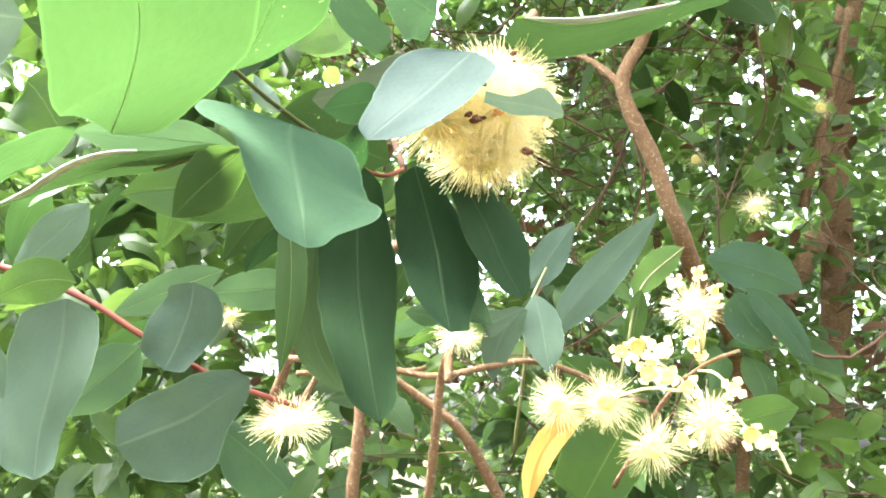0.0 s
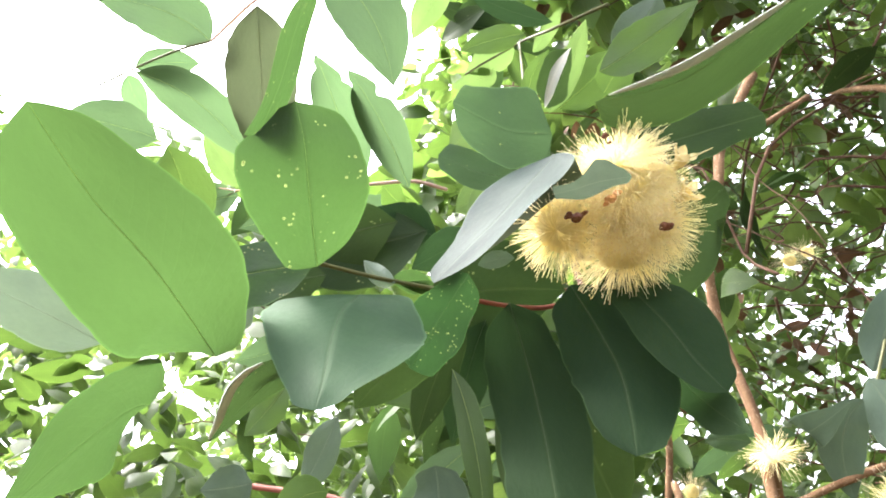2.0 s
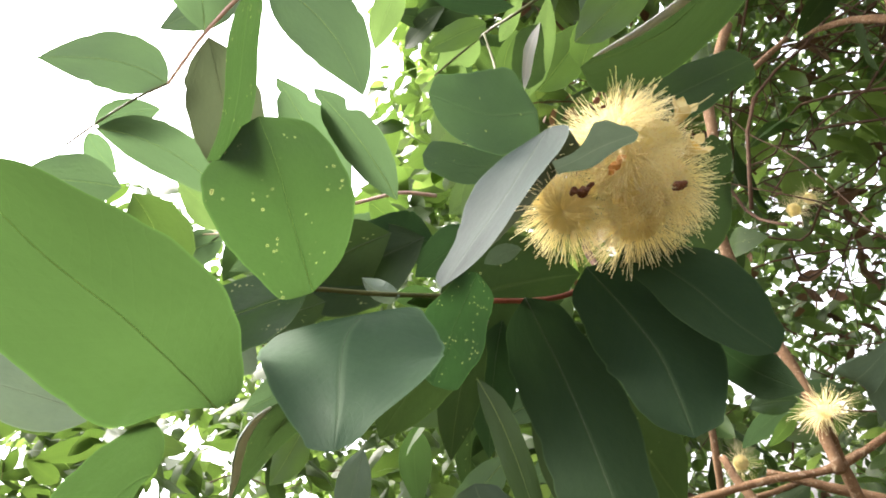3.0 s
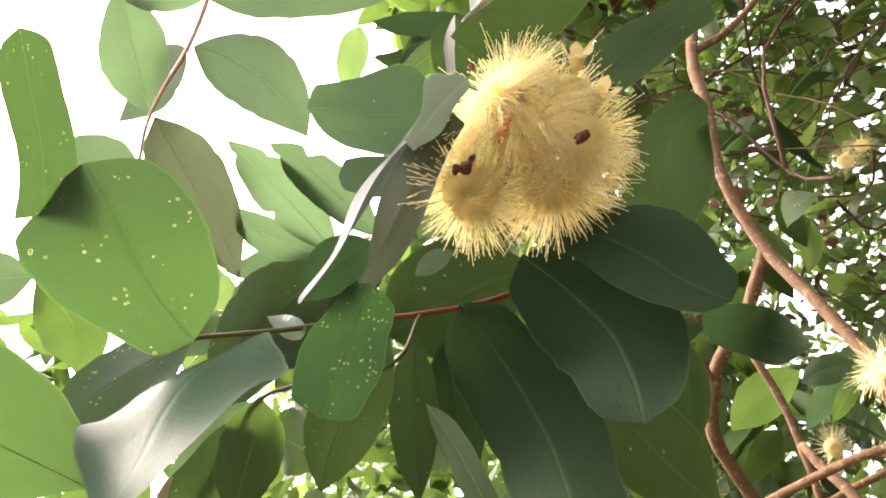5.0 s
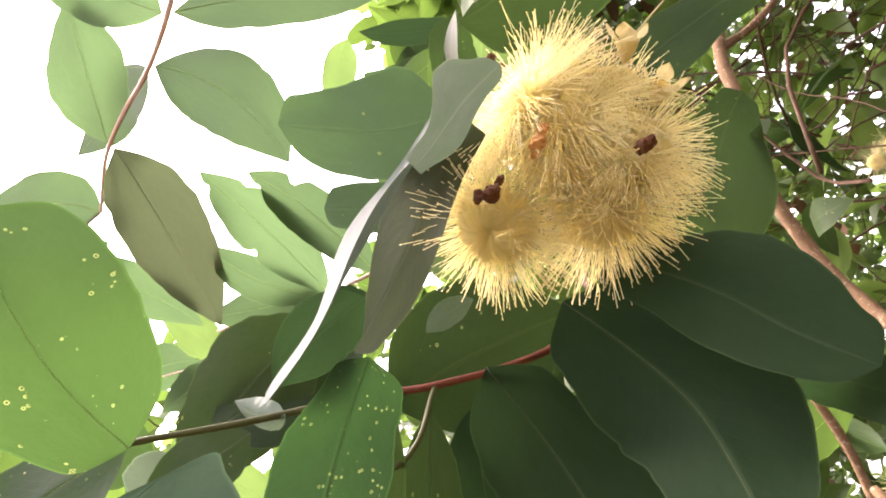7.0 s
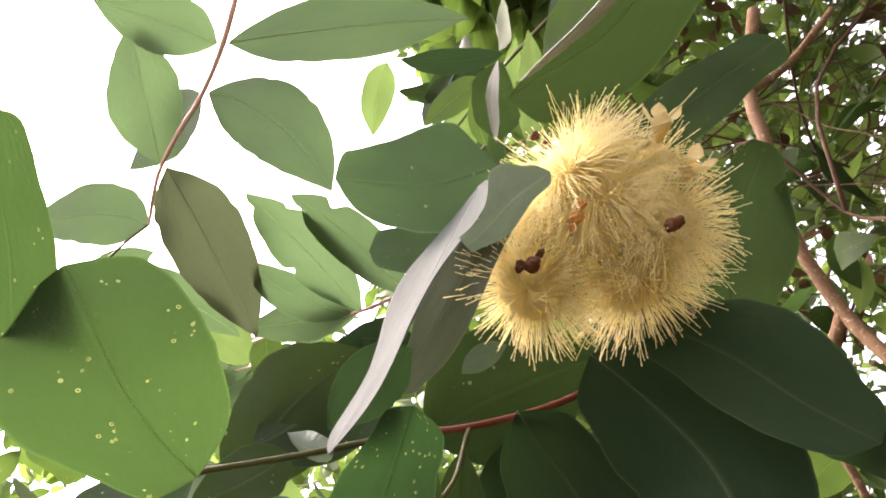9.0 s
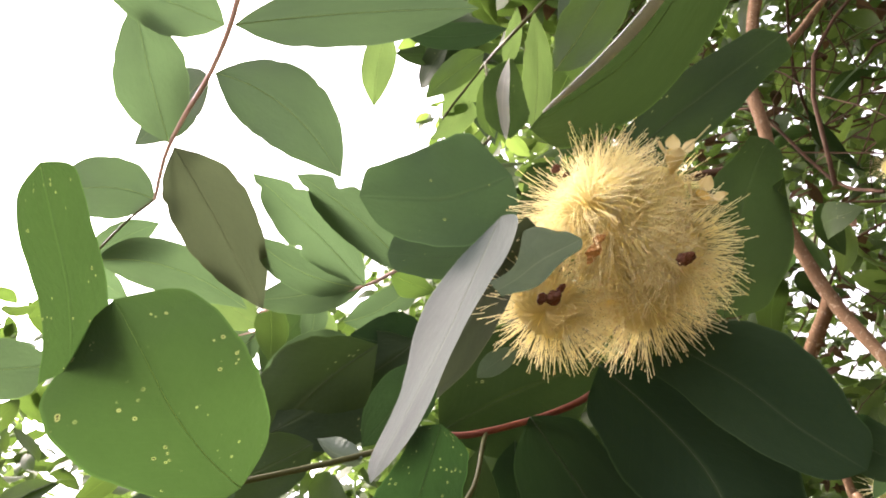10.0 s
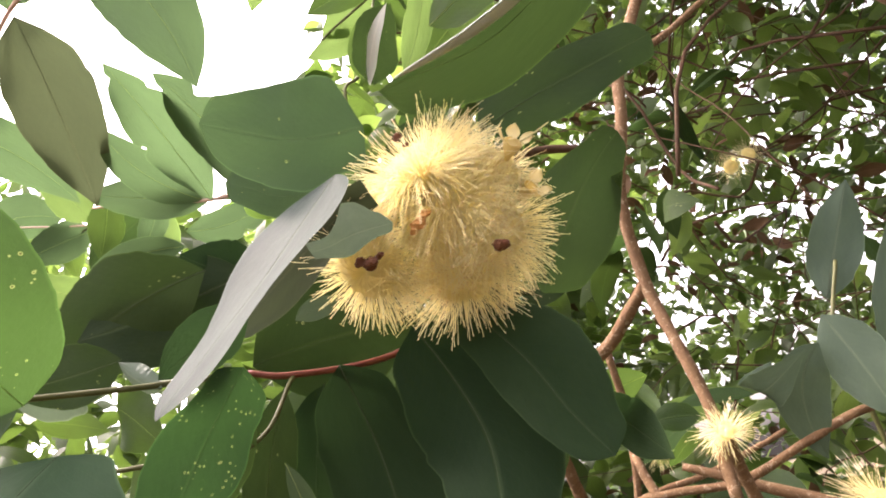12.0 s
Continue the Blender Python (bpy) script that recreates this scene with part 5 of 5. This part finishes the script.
def crown_places(rng, count, az, el, near, far, size, hub=(0.12, 0.12, 1.5), clump=9):
    """Leaves in clumps along imagined shoots, spread over a part of the crown."""
    found = []
    while len(found) < count:
        a, e = rng.uniform(*az), rng.uniform(*el)
        d = near + (far - near) * rng.random() ** 0.8
        if rng.random() > math.cos(radians(e)) + 0.1:
            continue
        ra, re = radians(a), radians(e)
        c = Vector(hub) + Vector((math.sin(ra) * math.cos(re), math.cos(ra) * math.cos(re), math.sin(re))) * d
        shoot = Vector((rng.gauss(0, 1), rng.gauss(0, 1), rng.gauss(-0.3, 0.7))).normalized() * rng.uniform(0.12, 0.35)
        for k in range(clump):
            p = c + shoot * (k / clump - 0.5) + Vector((rng.gauss(0, 0.02), rng.gauss(0, 0.02), rng.gauss(0, 0.02)))
            q = p - Vector(hub)
            pa, pe = math.degrees(math.atan2(q.x, q.y)), math.degrees(math.asin(q.z / q.length))
            if d > 1.8 and glint(pa, pe):
                continue
            if sky_gap(pa, pe) or q.length < near * 0.9 or p.z < 0.05:
                continue
            found.append((tuple(p), leaf_turn(rng), size * rng.uniform(0.6, 1.15), rng.randrange(4)))
    return found


def joined_twigs(name, rng, count, az, el, near, far, parent, at):
    """Thin bare twigs and vines through the crown, as one mesh."""
    verts, faces = [], []
    for _ in range(count):
        a, e, d = radians(rng.uniform(*az)), radians(rng.uniform(*el)), rng.uniform(near, far)
        p = Vector((0.12, 0.12, 1.5)) + Vector((math.sin(a) * math.cos(e), math.cos(a) * math.cos(e), math.sin(e))) * d
        way = Vector((rng.gauss(0, 1), rng.gauss(0, 0.6), rng.gauss(0, 1))).normalized()
        size = rng.uniform(0.25, 0.9)
        line = smooth_line([p + way * size * (k / 4 - 0.5) + Vector((rng.gauss(0, 0.03), rng.gauss(0, 0.03), rng.gauss(0, 0.03))) for k in range(5)], 3)
        r = rng.uniform(0.0008, 0.0032)
        v, f = tube_rings([q - Vector(at) for q in line], [r * (1 - 0.5 * i / len(line)) for i in range(len(line))], 5)
        o = len(verts)
        verts += v
        faces += [tuple(i + o for i in q) for q in f]
    return tagged(part(name, as_mesh(name, verts, faces, BARK_DARK), parent, at), kind="stuff")


FINE = TEMPLATES
COARSE = [crown_template(4, 2, b, f, k + 10) for k, (b, f) in enumerate(((0.10, 0.3), (0.18, 0.2), (-0.05, 0.3), (0.14, 0.35)))]
rng = random.Random(7)
HUB = (0.3, 1.8, 1.6)
tree = thing("tree", HUB, "shady tree with a dense crown of drooping leathery green leaves", "tree")
near_mesh = []
for k, (v, f, uv) in enumerate(FINE):
    for mat in (LEAF_MID, LEAF_OLIVE, LEAF_BROAD):
        near_mesh.append(as_mesh("crown_leaf", v, f.tolist(), mat, uv))
for p, turn, size, k in crown_places(rng, 290, (-34, 36), (-14, 48), 1.05, 1.7, 0.14):
    ob = part("leaf", rng.choice(near_mesh), tree, p)
    ob.rotation_mode = "QUATERNION"
    ob.rotation_quaternion = turn.to_quaternion()
    ob.scale = (size, size, size)
joined_leaves("crown", crown_places(rng, 4600, (-34, 60), (-35, 66), 1.5, 2.6, 0.105), LEAF_FAR, tree, HUB, FINE)
joined_leaves("crown", crown_places(rng, 27000, (-50, 75), (-30, 70), 2.2, 4.0, 0.092), LEAF_FAR_SHADE, tree, HUB, COARSE)
joined_leaves("crown", crown_places(rng, 20000, (-55, 80), (-15, 66), 4.0, 6.5, 0.16), LEAF_FAR, tree, HUB, COARSE)
joined_leaves("crown", crown_places(rng, 5000, (-25, 14), (44, 86), 1.5, 3.2, 0.15), LEAF_FAR_SHADE, tree, HUB, COARSE)
joined_leaves("crown", crown_places(rng, 6000, (-27, 12), (8, 52), 2.6, 5.0, 0.09), LEAF_FAR_SHADE, tree, HUB, COARSE)
joined_leaves("crown", crown_places(rng, 34000, (-24, 80), (-25, 60), 5.5, 8.5, 0.14), LEAF_FAR_SHADE, tree, HUB, COARSE)
joined_leaves("crown", crown_places(rng, 12000, (4, 80), (-25, 50), 6.0, 9.0, 0.24), LEAF_FAR, tree, HUB, COARSE)
joined_leaves("withered_leaves", crown_places(rng, 1500, (-22, 30), (0, 46), 1.7, 3.6, 0.065), LEAF_DRY, tree, HUB, FINE)
joined_twigs("twig_tangle", rng, 60, (-14, 14), (8, 34), 1.25, 2.2, tree, HUB)
joined_twigs("twig_tangle", rng, 170, (-16, 40), (-5, 50), 1.2, 2.6, tree, HUB)

hedge = thing("tree", (-3, 2, 1.5), "sunlit bushy tree tops beyond the near leaves", "tree")
# nearer hedge layer takes the crown leaf with shade in its colour
joined_leaves("crown", crown_places(rng, 6000, (-95, -20), (-20, 36), 1.5, 3.0, 0.12), LEAF_FAR_SHADE, hedge, (-3, 2, 1.5), FINE)
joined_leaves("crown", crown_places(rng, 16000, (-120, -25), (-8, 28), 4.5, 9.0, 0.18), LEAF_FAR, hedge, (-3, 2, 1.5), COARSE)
joined_twigs("twig_tangle", rng, 40, (-80, -30), (-5, 25), 1.8, 4.0, hedge, (-3, 2, 1.5))

grove = thing("tree", (1.0, -8.0, 0.0), "loose row of leafy trees standing round the place", "tree")
joined_leaves("crown", crown_places(rng, 6000, (60, 250), (-8, 24), 8.0, 12.0, 0.30), LEAF_FAR, grove, (1.0, -8.0, 0.0), COARSE)
for a, d in ((75, 9.0), (110, 10.5), (150, 9.5), (185, 10.0), (215, 9.0), (245, 10.5)):
    x, y = math.sin(radians(a)) * d, math.cos(radians(a)) * d
    limb(grove, [(x, y, 0.0), (x + 0.1, y, 1.5), (x - 0.1, y + 0.1, 3.2), (x + 0.2, y, 5.2)], 0.13, 0.05, BARK, 12, "trunk", 0.2)
